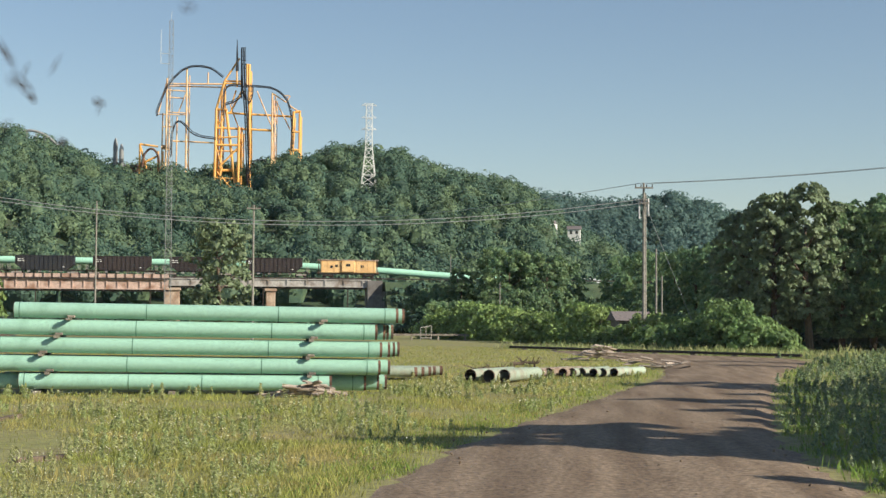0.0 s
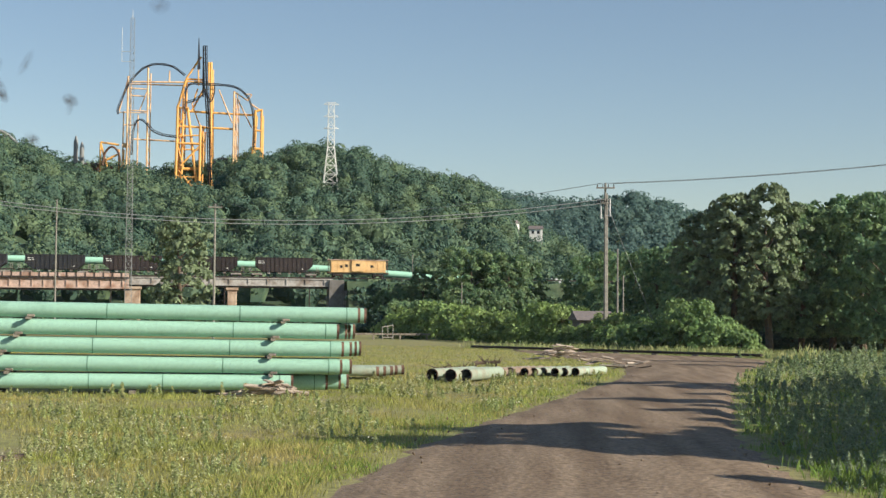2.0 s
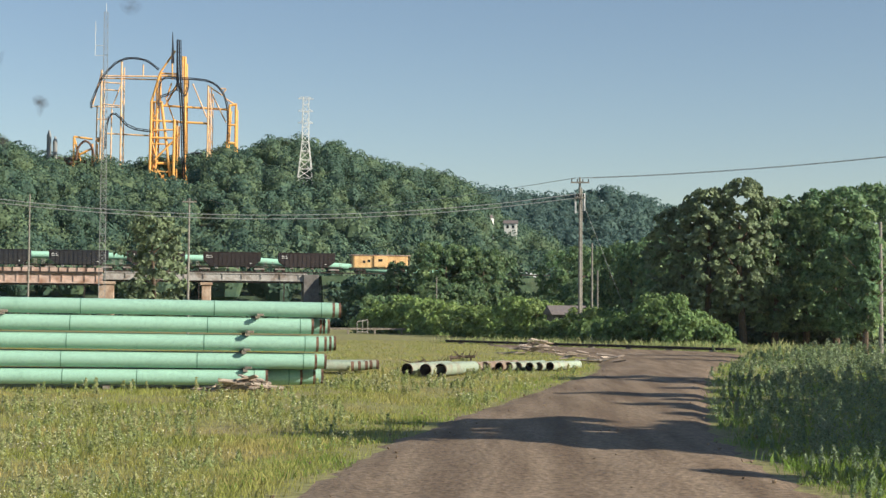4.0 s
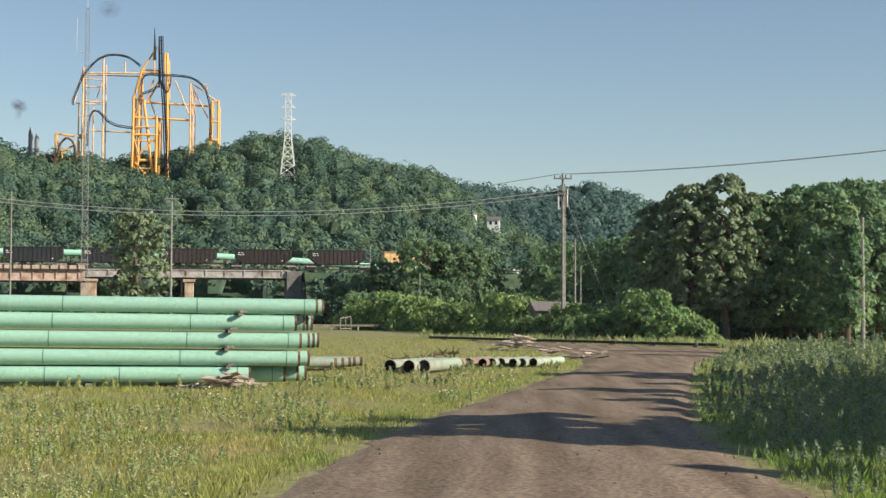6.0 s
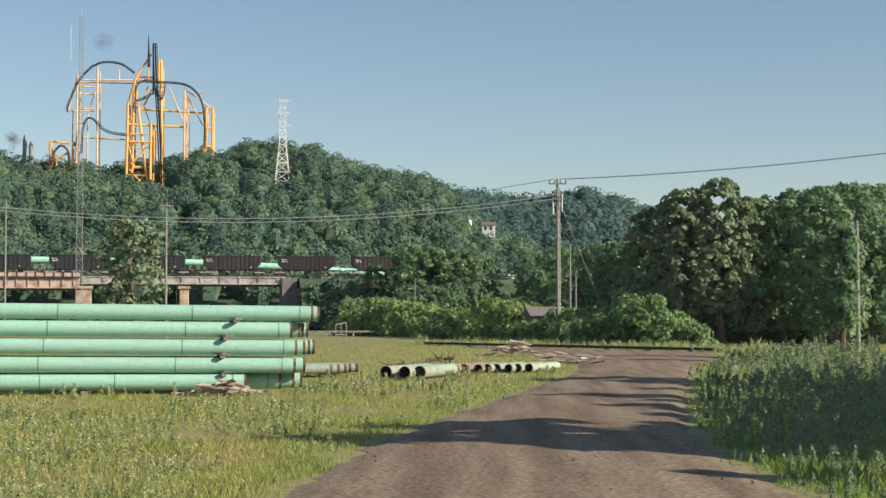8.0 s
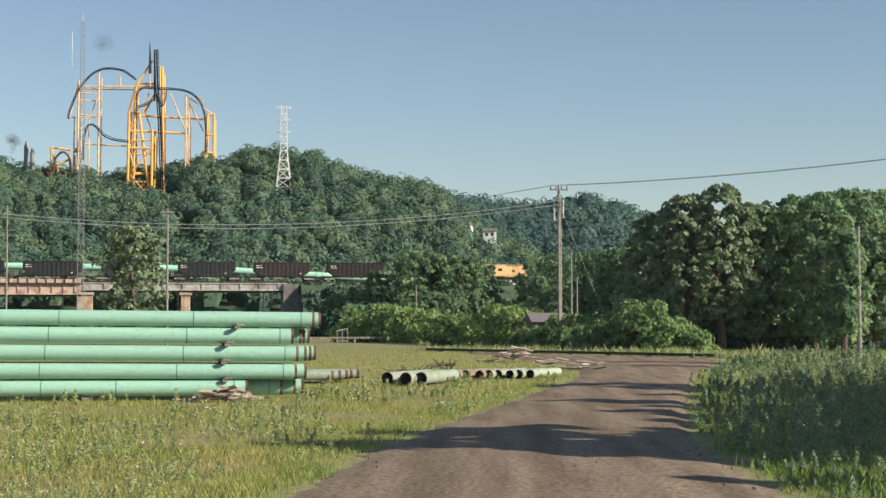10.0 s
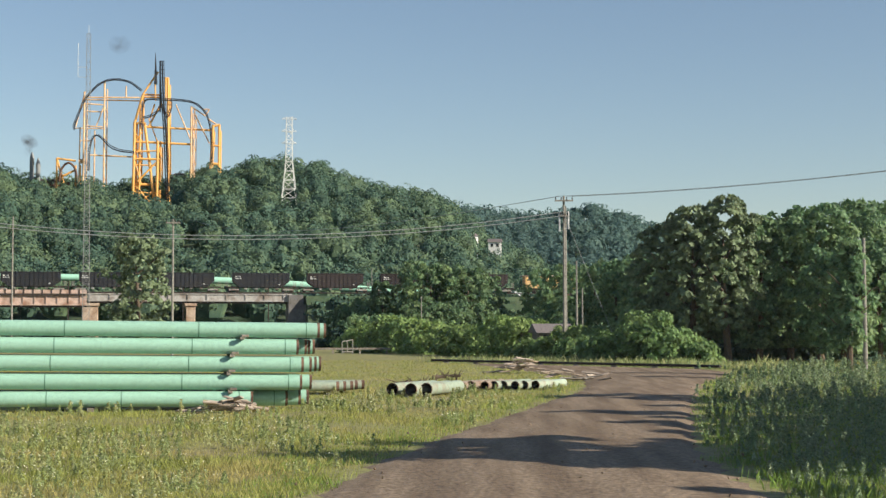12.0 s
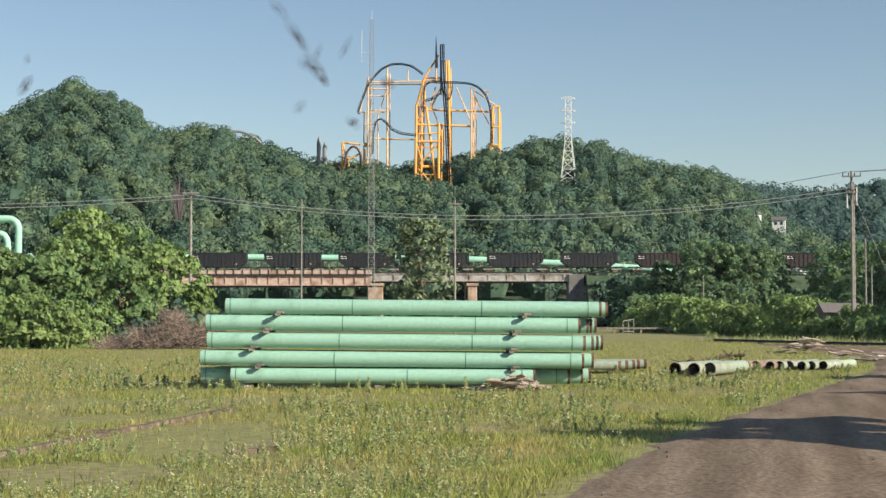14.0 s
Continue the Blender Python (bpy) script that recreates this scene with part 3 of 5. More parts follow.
def caboose(m):
    ob = thing("caboose", m, "orange-yellow painted caboose with bay window at the train's end", "railway car")
    part("body", boxes((-6.0, -1.4, 1.1, 6.0, 1.4, 3.75, 0.05)), CABOOSE, ob)
    part("bay", boxes((-1.5, -1.72, 1.3, 1.3, -1.41, 3.7, 0.05)), CABOOSE, ob)
    part("roof", boxes((-6.7, -1.6, 3.76, 6.7, 1.6, 3.92, 0.05)), GIRDER_RUST, ob, "rust-stained roof")
    for i in range(10):
        x = -5.7 + i * 1.25
        if not -1.7 < x < 1.4:
            part("rib", boxes((x - 0.04, -1.46, 1.2, x + 0.04, -1.405, 3.7)), CABOOSE, ob)
    for x, y, w, z in ((-0.1, -1.735, 0.45, 2.75), (-2.6, -1.42, 0.3, 2.6), (3.0, -1.42, 0.32, 2.5), (-3.7, -1.42, 0.25, 2.4)):
        part("window", boxes((x - w, y - 0.02, z - 0.28, x + w, y + 0.02, z + 0.28)), GLASS_DARK, ob, "dark window")
    for x in (-6.4, 6.4):
        part("platform", boxes((x - 0.35, -1.4, 1.0, x + 0.35, 1.4, 1.12), (x - 0.05, -1.35, 1.12, x + 0.05, -1.25, 3.75), (x - 0.05, 1.25, 1.12, x + 0.05, 1.35, 3.75), (x - 0.03, -1.3, 1.9, x + 0.03, 1.3, 1.98)), RUST, ob, "rusty end platform with rails")
    part("underframe", boxes((-6.7, -1.2, 0.8, 6.7, 1.2, 1.0)), DARK_STEEL, ob)
    for x in (-4.4, 4.4):
        part("bogie", boxes((x - 1.1, -1.15, 0.35, x + 1.1, -0.95, 0.7, 0.05), (x - 1.1, 0.95, 0.35, x + 1.1, 1.15, 0.7, 0.05), (x - 0.2, -0.95, 0.4, x + 0.2, 0.95, 0.8)), DARK_STEEL, ob)
        for dx in (-0.85, 0.85):
            bm = bmesh.new()
            for y in (-0.75, 0.75):
                rod(bm, (x + dx, y - 0.07, 0.42), (x + dx, y + 0.07, 0.42), 0.42, sides=14)
            rod(bm, (x + dx, -0.7, 0.42), (x + dx, 0.7, 0.42), 0.07)
            part("wheelset", bm, DARK_STEEL, ob)
    return ob


viaduct()
TRAIN = []
CABOOSE_X, SPEED, PITCH = 23.2, 5.25, 16.2
TRAIN.append((caboose(pose(CABOOSE_X, TRACK_Y, RAIL_Z)), CABOOSE_X))
brown = hopper(pose(CABOOSE_X - 16.15, TRACK_Y, RAIL_Z), "dark brown ribbed open-top coal hopper car", HOPPER_BROWN, "hopper cars of the train")
TRAIN.append((brown, CABOOSE_X - 16.15))
for i in range(1, 3):
    x = CABOOSE_X - 16.15 - PITCH * i
    TRAIN.append((copy_thing(brown, pose(x, TRACK_Y, RAIL_Z)), x))
black = hopper(pose(CABOOSE_X - 16.15 - PITCH * 3, TRACK_Y, RAIL_Z), "black open-top coal hopper car with white markings", HOPPER_BLACK, "hopper cars of the train")
TRAIN.append((black, CABOOSE_X - 16.15 - PITCH * 3))
for i in range(4, 14):
    x = CABOOSE_X - 16.15 - PITCH * i
    TRAIN.append((copy_thing(black, pose(x, TRACK_Y, RAIL_Z)), x))


def pipeline():
    ob = thing("gas_pipeline", pose(0, 358, 0), "large mint-green overhead pipeline on posts behind the railway", "pipeline")
    pts = [(-125, 0, 15.7), (-94, 0, 15.7), (-59, 0, 15.6), (-26, 0, 15.4), (8, 0, 15.0), (24, 0, 14.3), (31, 0, 14.0), (46, 0, 13.0), (60, 0, 12.3)]
    part("main_pipe", tube_path(pts, 0.75, 14), MINT_LINE, ob, smooth=True)
    part("expansion_loop", tube_path([(-96.2, 0, 15.7), (-96.2, 0, 20.0), (-96.3, 0, 22.6), (-97.4, 0, 24.0), (-99.5, 0, 24.3), (-108, 0, 24.3)], 0.8, 14), MINT_LINE, ob, smooth=True)
    part("inner_bend", tube_path([(-98.6, 0, 15.7), (-98.8, 0, 19.5), (-100.3, 0, 20.9), (-104, 0, 21.0)], 0.75, 14), MINT_LINE, ob, smooth=True)
    for x, top in ((-95, 15), (-70, 15.0), (-45, 14.8), (-20, 14.8), (5, 14.4), (24, 13.6), (45, 11.8)):
        part("post", boxes((x - 0.12, -0.12, -1, x + 0.12, 0.12, top)), DARK_STEEL, ob, "dark steel post")


pipeline()


# ---- masts, poles and wires ----
def lattice(bm, w0, w1, z0, z1, bays, r):
    c = ((-1, -1), (1, -1), (1, 1), (-1, 1))
    for i in range(bays):
        a, b = z0 + (z1 - z0) * i / bays, z0 + (z1 - z0) * (i + 1) / bays
        wa, wb = w0 + (w1 - w0) * i / bays, w0 + (w1 - w0) * (i + 1) / bays
        for k in range(4):
            p, q = c[k], c[(k + 1) % 4]
            rod(bm, (p[0] * wa / 2, p[1] * wa / 2, a), (p[0] * wb / 2, p[1] * wb / 2, b), r, sides=4)
            rod(bm, (p[0] * wa / 2, p[1] * wa / 2, a), (q[0] * wb / 2, q[1] * wb / 2, b), r * 0.65, sides=4)
            rod(bm, (p[0] * wb / 2, p[1] * wb / 2, b), (q[0] * wb / 2, q[1] * wb / 2, b), r * 0.65, sides=4)
    return bm


def radio_mast():
    ob = thing("radio_mast", pose(-13.6, 300, 0), "tall slender grey lattice radio mast", "mast")
    part("lattice", lattice(bmesh.new(), 1.25, 0.7, 0, 58.8, 44, 0.042), MAST_GREY, ob)
    bm = bmesh.new()
    rod(bm, (-0.3, 0, 52.5), (-1.9, 0, 52.5), 0.05)
    rod(bm, (-0.3, 0, 50.6), (-1.9, 0, 50.6), 0.05)
    rod(bm, (-1.9, 0, 50.6), (-1.9, 0, 57.0), 0.05)
    part("side_antenna", bm, GALV, ob)
    bm = bmesh.new()
    rod(bm, (0, 0, 58.8), (0, 0, 60.5), 0.04)
    part("lightning_rod", bm, GALV, ob)


def pylon():
    y = 612.0
    x = 0.0795 * y
    g = float(land(x, y))
    top = 2.2 + 0.139 * y
    ob = thing("transmission_tower", pose(x, y, g), "white steel lattice transmission tower on the hill", "tower")
    H = top - g
    part("legs", lattice(bmesh.new(), 7.0, 2.6, 0, H * 0.55, 6, 0.16), WHITE, ob)
    part("upper_body", lattice(bmesh.new(), 2.6, 2.2, H * 0.55, H, 6, 0.13), WHITE, ob)
    for k in (0.74, 0.86, 0.985):
        bm = bmesh.new()
        rod(bm, (-2.9, 0, H * k), (2.9, 0, H * k), 0.14, sides=4)
        rod(bm, (-2.9, 0, H * k), (-1.1, 0, H * k + 1), 0.1, sides=4)
        rod(bm, (2.9, 0, H * k), (1.1, 0, H * k + 1), 0.1, sides=4)
        part("crossarm", bm, WHITE, ob)


def utility_pole(x, y, height, label, arms=(), r=0.16, turn=0.0, gear=False):
    ob = thing("utility_pole", pose(x, y, 0, 0, 0, turn), label, "utility pole", "utility poles")
    bm = bmesh.new()
    rod(bm, (0, 0, -0.5), (0, 0, height), r, r * 0.65, 10)
    part("shaft", bm, POLE, ob)
    for z, w in arms:
        arm = part("crossarm", boxes((-w / 2, -r - 0.14, z - 0.07, w / 2, -r - 0.01, z + 0.07, 0.01)), POLE, ob)
        n = 4
        for k in range(n):
            px = -w / 2 + 0.1 + k * (w - 0.2) / (n - 1)
            bm = bmesh.new()
            rod(bm, (px, -r - 0.075, z + 0.071), (px, -r - 0.075, z + 0.36), 0.055, 0.035, 8)
            part("insulator", bm, DARK_STEEL, arm, "brown insulator")
    if gear:
        bm = bmesh.new()
        for px, z0, z1 in ((-0.42, height - 3.4, height - 1.7), (0.42, height - 3.2, height - 1.5)):
            rod(bm, (px, -0.05, z0), (px, -0.05, z1), 0.09, sides=8)
            rod(bm, (px, 0, z1 - 0.1), (0, 0, z1 - 0.1), 0.03)
            rod(bm, (px, 0, z0 + 0.1), (0, 0, z0 + 0.1), 0.03)
        part("switch_gear", bm, GALV, ob, "grey switch cylinders")
    return ob


radio_mast()
pylon()
PX, PY = 0.2589 * 145, 145.0
utility_pole(PX, PY, 15.55, "tall weathered wooden utility pole with crossarm and insulators", ((15.05, 1.75), (13.6, 0.9)), 0.16, -10, True)
utility_pole(PX + 0.55, PY + 1.5, 14.6, "weathered wooden brace pole beside the tall utility pole", (), 0.14)
utility_pole(0.2672 * 150, 150, 9.6, "short bare wooden pole standing beside utility poles", (), 0.12)
utility_pole(0.271 * 152, 152, 7.0, "short bare wooden stub pole beside utility poles", (), 0.1)
utility_pole(-0.1597 * 150, 150, 14.2, "pale wooden utility pole above the shrubs", ((13.9, 1.6),), 0.19)
utility_pole(0.0075 * 170, 170, 14.7, "slim grey wooden utility pole with short crossarm", ((14.3, 1.5),), 0.15)
utility_pole(-0.0895 * 260, 260, 21.5, "dark slim pole standing before the railway bridge", (), 0.17)
utility_pole(0.1645 * 236, 236, 8.4, "short pale bare pole among shrubs", (), 0.11)
utility_pole(0.4675 * 90, 90, 8.2, "bare grey wooden pole among roadside trees", (), 0.15)
utility_pole(0.1325 * 352, 352, 17.5, "thin signal pole beside the railway track", (), 0.12)


def wire(points, label, sag=1.0, r=0.02):
    pts = []
    for p, q in zip(points, points[1:]):
        p, q = Vector(p), Vector(q)
        for k in range(16):
            t = k / 16
            pts.append(p.lerp(q, t) - Vector((0, 0, 4 * sag * t * (1 - t))))
    pts.append(Vector(points[-1]))
    tagged(part("overhead_wire", tube_path(pts[::2], r, 5), WIRE), label, "overhead wire", "overhead wires")


for dz, dx in ((0, 0), (-0.35, 0.1)):
    wire([(-62, 150, 12.9 + dz), (-23.95 + dx, 149.8, 13.75 + dz)], "thin grey cable leading off from the utility pole", 0.5, 0.036)
    wire([(-23.95 + dx, 149.8, 13.75 + dz), (PX + dx, 144.8, 14.0 + dz)], "thin grey cable sagging between utility poles", 2.3, 0.036)
for dx in (-0.8, -0.25, 0.3, 0.8):
    wire([(PX + dx, 144.7, 15.45), (78, 114, 18.4), (140, 70, 20)], "thin grey power line leaving the pole", 0.8, 0.013)
wire([(PX + 0.1, 144.8, 13.5), (PX + 5.2, 144.0, 0.6)], "thin grey guy wire slanting down from the pole", 0.02, 0.02)
wire([(PX - 0.5, 144.7, 15.45), (8, 560, 44)], "thin grey power line running towards the hill", 4, 0.03)


# ---- amusement park on the hill ----
# beams of the outer towers and of the main tower, in one plane: foot, head, and radius
OUTER = [
    (-29.4, 52.1, -29.7, 19.8, 0.39), (-31.1, 37.0, -31.6, 19.3, 0.30), (-21.0, 56.7, -21.0, 14.9, 0.39), (-25.0, 35.8, -25.2, 18.8, 0.30), (-29.2, 46.9, -21.0, 46.6, 0.28),
    (-29.2, 43.9, -22.0, 43.7, 0.28), (-29.2, 37.3, -21.0, 37.0, 0.28), (-33.1, 36.5, -21.0, 36.5, 0.23), (-31.1, 30.9, -26.0, 30.9, 0.25), (-27.2, 25.0, -8.5, 24.5, 0.34),
    (-28.9, 49.6, -5.3, 50.1, 0.34), (-28.9, 48.9, -5.3, 48.9, 0.30), (-11.9, 55.0, -11.9, 49.8, 0.30), (-21.0, 46.9, -24.5, 37.3, 0.25), (-29.2, 52.1, -32.9, 37.0, 0.25),
    (-31.6, 22.2, -28.9, 22.2, 1.03), (15.9, 46.9, 15.9, 19.3, 0.39), (17.4, 46.4, 17.2, 19.8, 0.23), (9.3, 47.4, 15.4, 32.8, 0.28), (17.6, 43.4, 23.8, 31.1, 0.28),
    (16.2, 46.4, 21.8, 42.9, 0.30), (21.8, 42.9, 23.6, 45.7, 0.25), (21.1, 45.7, 23.6, 45.7, 0.25), (22.8, 42.0, 27.5, 39.0, 0.32),
]
INNER = [
    (-8.2, 39.5, -9.0, 2.5, 0.57), (-7.2, 39.0, -7.7, 3.0, 0.41), (-5.8, 48.9, -6.3, 4.0, 0.46), (-4.8, 51.3, -8.2, 39.0, 0.54), (-4.5, 51.3, -4.5, 39.0, 0.41),
    (-4.0, 39.0, 0.9, 2.0, 0.62), (1.6, 31.6, 1.4, 2.5, 0.59), (2.9, 31.6, 2.6, 5.0, 0.46), (5.8, 59.2, 6.6, 13.9, 0.62), (4.8, 59.2, 4.8, 48.9, 0.38),
    (4.8, 59.2, 6.1, 59.2, 0.41), (1.6, 61.7, -4.8, 51.8, 0.41), (0.2, 60.4, 0.6, 48.9, 0.32), (-5.0, 51.8, 2.6, 51.8, 0.43), (-4.8, 50.6, 2.6, 50.6, 0.35),
    (-8.2, 39.0, -3.5, 39.0, 0.46), (-3.5, 37.8, 26.0, 36.8, 0.46), (-8.2, 31.1, 16.2, 30.4, 0.49), (-8.2, 23.5, 2.6, 23.5, 0.49), (-8.7, 12.6, 2.6, 12.9, 0.62),
    (-7.7, 21.0, 1.4, 21.0, 0.32), (-7.5, 26.7, 1.6, 27.2, 0.32), (3.1, 48.4, -2.3, 37.8, 0.41), (0.2, 47.6, -1.6, 41.5, 0.32), (-6.7, 13.9, 1.6, 22.7, 0.38),
    (-7.0, 3.0, 1.4, 11.9, 0.35), (-7.5, 11.9, 0.2, 3.0, 0.35), (25.3, 39.0, 23.1, 20.8, 0.54), (28.0, 39.5, 28.0, 19.3, 0.54), (25.3, 38.5, 28.2, 39.2, 0.49),
    (24.1, 29.9, 28.0, 29.9, 0.41), (23.3, 22.2, 28.0, 22.2, 0.57), (-8.2, 9.4, 2.6, 8.9, 0.32), (-8.2, 5.5, 1.6, 5.5, 0.41), (-2.3, 41.5, 1.6, 31.1, 0.27),
    (-8.2, 35.1, -5.0, 31.1, 0.27), (-5.0, 35.1, -8.2, 31.1, 0.27), (-8.2, 30.4, -5.3, 23.7, 0.27), (-5.3, 30.4, -8.2, 23.7, 0.27), (-8.2, 23.0, -5.3, 12.9, 0.30),
    (-5.3, 23.0, -8.2, 12.9, 0.30), (1.4, 30.4, 3.1, 23.7, 0.27), (3.1, 30.4, 1.4, 23.7, 0.27), (1.4, 23.0, 2.9, 12.9, 0.27), (2.9, 23.0, 1.4, 12.9, 0.27),
]


def track_rails(points, gauge, r):
    """Two running rails with crossbars along a smooth line."""
    bm = bmesh.new()
    ps = [Vector(p) for p in points]
    for a, b in zip(ps, ps[1:]):
        n = max(1, int((b - a).length / 1.6))
        d = (b - a).normalized()
        up = Vector((-d.z, 0, d.x)) * 0.65
        for k in range(n):
            c = a.lerp(b, k / n)
            rod(bm, c, c + up + Vector((0, -gauge, 0)), 0.13, sides=4)
            rod(bm, c, c + up + Vector((0, gauge, 0)), 0.13, sides=4)
        for side in (-gauge, gauge):
            rod(bm, a + up + Vector((0, side, 0)), b + up + Vector((0, side, 0)), r, sides=5)
    return bm


def coaster():
    y = 690.0
    base = 2.2 + (560 - 345) / 2800 * y
    x0 = (770 - 784) / 2800 * y
    ob = thing("roller_coaster", pose(x0, y, base), "tall yellow steel roller coaster with black looping track", "roller coaster")
    for rows, mat in ((OUTER, YELLOW_PALE), (INNER, YELLOW)):
        for i, (a, b, c, d, r) in enumerate(rows):
            upright = abs(a - c) < 2.6 and abs(b - d) > 14
            d = d - 22 if upright and d < 26 else d
            depth = (0.0, 2.2, 1.1)[i % 3] if rows is INNER else (0.0, 1.5)[i % 2]
            bm = bmesh.new()
            rod(bm, (a, depth, b), (c, depth, d), r, sides=8)
            part("column" if upright else "beam", bm, mat, ob)
            if upright and abs(b - d) > 40:
                # a fainter column behind, tied to the front one
                bm = bmesh.new()
                rod(bm, (a + 0.9, 8, b - 2), (c + 0.9, 8, d), r * 0.7, sides=8)
                part("column", bm, mat, ob)
                z = b - 4
                while z > d + 20:
                    t = (b - z) / (b - d)
                    bm = bmesh.new()
                    rod(bm, (a + (c - a) * t, depth, z), (a + (c - a) * t + 0.9, 8, z - 3), 0.18, sides=6)
                    part("tie", bm, mat, ob)
                    z -= 6
    tracks = [
        [(-33.1, -1, 35.6), (-33.4, -1, 37.0), (-32.1, -1, 40.7), (-29.9, -1, 46.4), (-27.4, -1, 50.6), (-23.3, -1, 55.0), (-19.1, -1, 57.0), (-14.6, -1, 57.2), (-10.2, -1, 56.2), (-5.5, -1, 52.8)],
        [(-5.0, -1, 36.5), (-5.0, -1, 44.4), (-4.0, -1, 48.1), (-1.8, -1, 49.3), (2.6, -1, 49.1), (8.8, -1, 49.1), (14.9, -1, 48.6), (18.6, -1, 47.1), (21.8, -1, 43.9), (23.6, -1, 39.0), (24.3, -1, 32.8), (24.5, -1, 21.3)],
        [(-27.2, -1, 18.1), (-26.7, -1, 27.9), (-25.5, -1, 32.1), (-23.7, -1, 33.1), (-21.5, -1, 31.4), (-18.6, -1, 28.4), (-14.6, -1, 26.7), (-8.2, -1, 25.9)],
        [(-4.3, -1, 41.0), (-1.3, -1, 42.0), (1.4, -1, 43.7), (3.1, -1, 46.4)],
        [(3.4, -1, 46.9), (4.6, -1, 42.4), (6.1, -1, 42.0), (7.3, -1, 45.4), (7.5, -1, 48.9)],
        [(2.4, -1, 66.1), (2.6, -1, 58.7), (3.1, -1, 48.9), (4.1, -1, 36.5), (4.8, -1, 21.8), (5.6, -1, 4.5)],
        [(3.4, -1, 66.1), (3.6, -1, 58.7), (4.1, -1, 48.9), (5.1, -1, 36.5), (5.8, -1, 21.8), (6.6, -1, 4.5)],
        [(6.6, 4, 13.9), (8.3, 4, 16.6), (10.5, 4, 17.6), (13.0, 4, 17.3), (14.4, 4, 14.9)],
    ]
    for pts in tracks:
        t = part("track", tube_path(pts, 0.26, 8), BLACK, ob, "black steel coaster track", smooth=True)
        part("rail", track_rails(pts, 0.55, 0.12), BLACK, t)
    bm = bmesh.new()
    rod(bm, (0.6, 0, 56), (0.4, 0, 69.8), 0.7, 0.12, sides=6)
    rod(bm, (2.4, 0, 66), (2.6, 0, 44), 0.35, sides=6)
    part("spire", bm, BLACK, ob)


coaster()


# ---- trees and shrubs ----
def axis(x, y):
    """The reverse of ahead()."""
    a = radians(10.4)
    return x * math.cos(a) - y * math.sin(a), x * math.sin(a) + y * math.cos(a)


def planting():
    right = "broadleaf tree in the roadside wood"
    # slope sideways, distance, height, radius, kind
    rows = [
        (0.330, 129, 11.6, 3.0, 1), (0.345, 127, 13.0, 2.9, 1), (0.371, 126, 13.8, 3.0, 1), (0.356, 131, 10.6, 3.3, 1),
        (0.392, 128, 12.4, 3.8, 0), (0.414, 130, 12.9, 4.2, 0), (0.436, 126, 13.2, 4.2, 0), (0.455, 136, 14.4, 5.0, 0), (0.476, 146, 15.2, 5.4, 0), (0.498, 156, 16.4, 5.8, 0),
        (0.385, 138, 11.2, 4.4, 0), (0.410, 142, 11.8, 4.6, 0), (0.360, 140, 10.0, 4.0, 0), (0.452, 120, 9.0, 3.2, 0), (0.478, 128, 10.2, 3.8, 0), (0.496, 134, 11.0, 4.2, 0),
    ]
    for i, (s, y, h, r, k) in enumerate(rows):
        tree("tree", 100 + i, s * y, y, 0, h, r, right + (" with greyish crown" if k else ""), LEAF_GREY if k else LEAF_TREE, 10500, 0.25, 0.2 if k else 0.1, 20, "roadside trees", pads=260 if k else 190)
    # darker belt before the embankment
    belt = [(0.118, 318, 8.5, 4.5), (0.128, 316, 9.5, 5), (0.139, 312, 13.0, 3.0), (0.149, 318, 9.5, 5), (0.161, 305, 17.0, 4.6), (0.171, 300, 16.0, 5.2), (0.183, 306, 16.2, 5.6), (0.195, 300, 15.2, 5.6), (0.206, 304, 13.8, 4.6), (0.226, 300, 6.5, 4.5), (0.246, 300, 15.0, 5.5), (0.262, 298, 15.8, 6.2), (0.28, 250, 13.8, 6), (0.295, 240, 13.8, 6), (0.31, 236, 14.5, 6), (0.33, 230, 14.0, 6), (0.35, 220, 13.5, 6), (0.125, 300, 6.0, 4.5), (0.145, 290, 6.0, 5), (0.215, 290, 5.5, 4.5), (0.24, 280, 6.0, 4.5), (0.26, 275, 9.0, 5), (0.19, 285, 8.5, 5), (0.17, 280, 8.0, 5), (0.345, 180, 9.5, 5), (0.325, 190, 9.0, 5)]
    for i, (s, y, h, r) in enumerate(belt):
        tree("tree", 200 + i, s * y, y, 0, h, r, "dark green broadleaf tree before the railway embankment", LEAF_TREE, 6400, 0.4, -0.03, 22, "trees along the railway", pads=120)
    # low shrubs along the end of the yard
    for i in range(14):
        s = 0.130 + i * 0.0112
        y = float(np.interp(s, (0.118, 0.16, 0.2, 0.27), (225, 205, 175, 143))) + i * 7 % 5
        h = 1.7 if i in (10, 11) else 1.3 + y * 0.0088 + (i * 13 % 7) * 0.24
        tree("shrub", 300 + i, s * y, y, 0, h, 2.5 * y / 139, "leafy light green shrub at the yard's edge", LEAF_BUSH, 4200, 0.2 * y / 139, -0.1, 18, "shrubs at the yard's end", "shrub", pads=60)
    for i, (s, y, h, r) in enumerate(((0.285, 123, 2.0, 2.1), (0.302, 121, 2.9, 2.1), (0.318, 119, 3.9, 2.2), (0.334, 121, 2.7, 2.0), (0.35, 116, 1.6, 1.8), (0.270, 126, 1.9, 2.2), (0.312, 124, 4.1, 2.3), (0.328, 117, 2.3, 1.8), (0.294, 126, 2.3, 2.2))):
        tree("shrub", 330 + i, s * y, y, 0, h, r, "leafy green shrub before the roadside wood", LEAF_THICKET, 3600, 0.2, -0.1, 18, "shrubs at the yard's end", "shrub", pads=46)
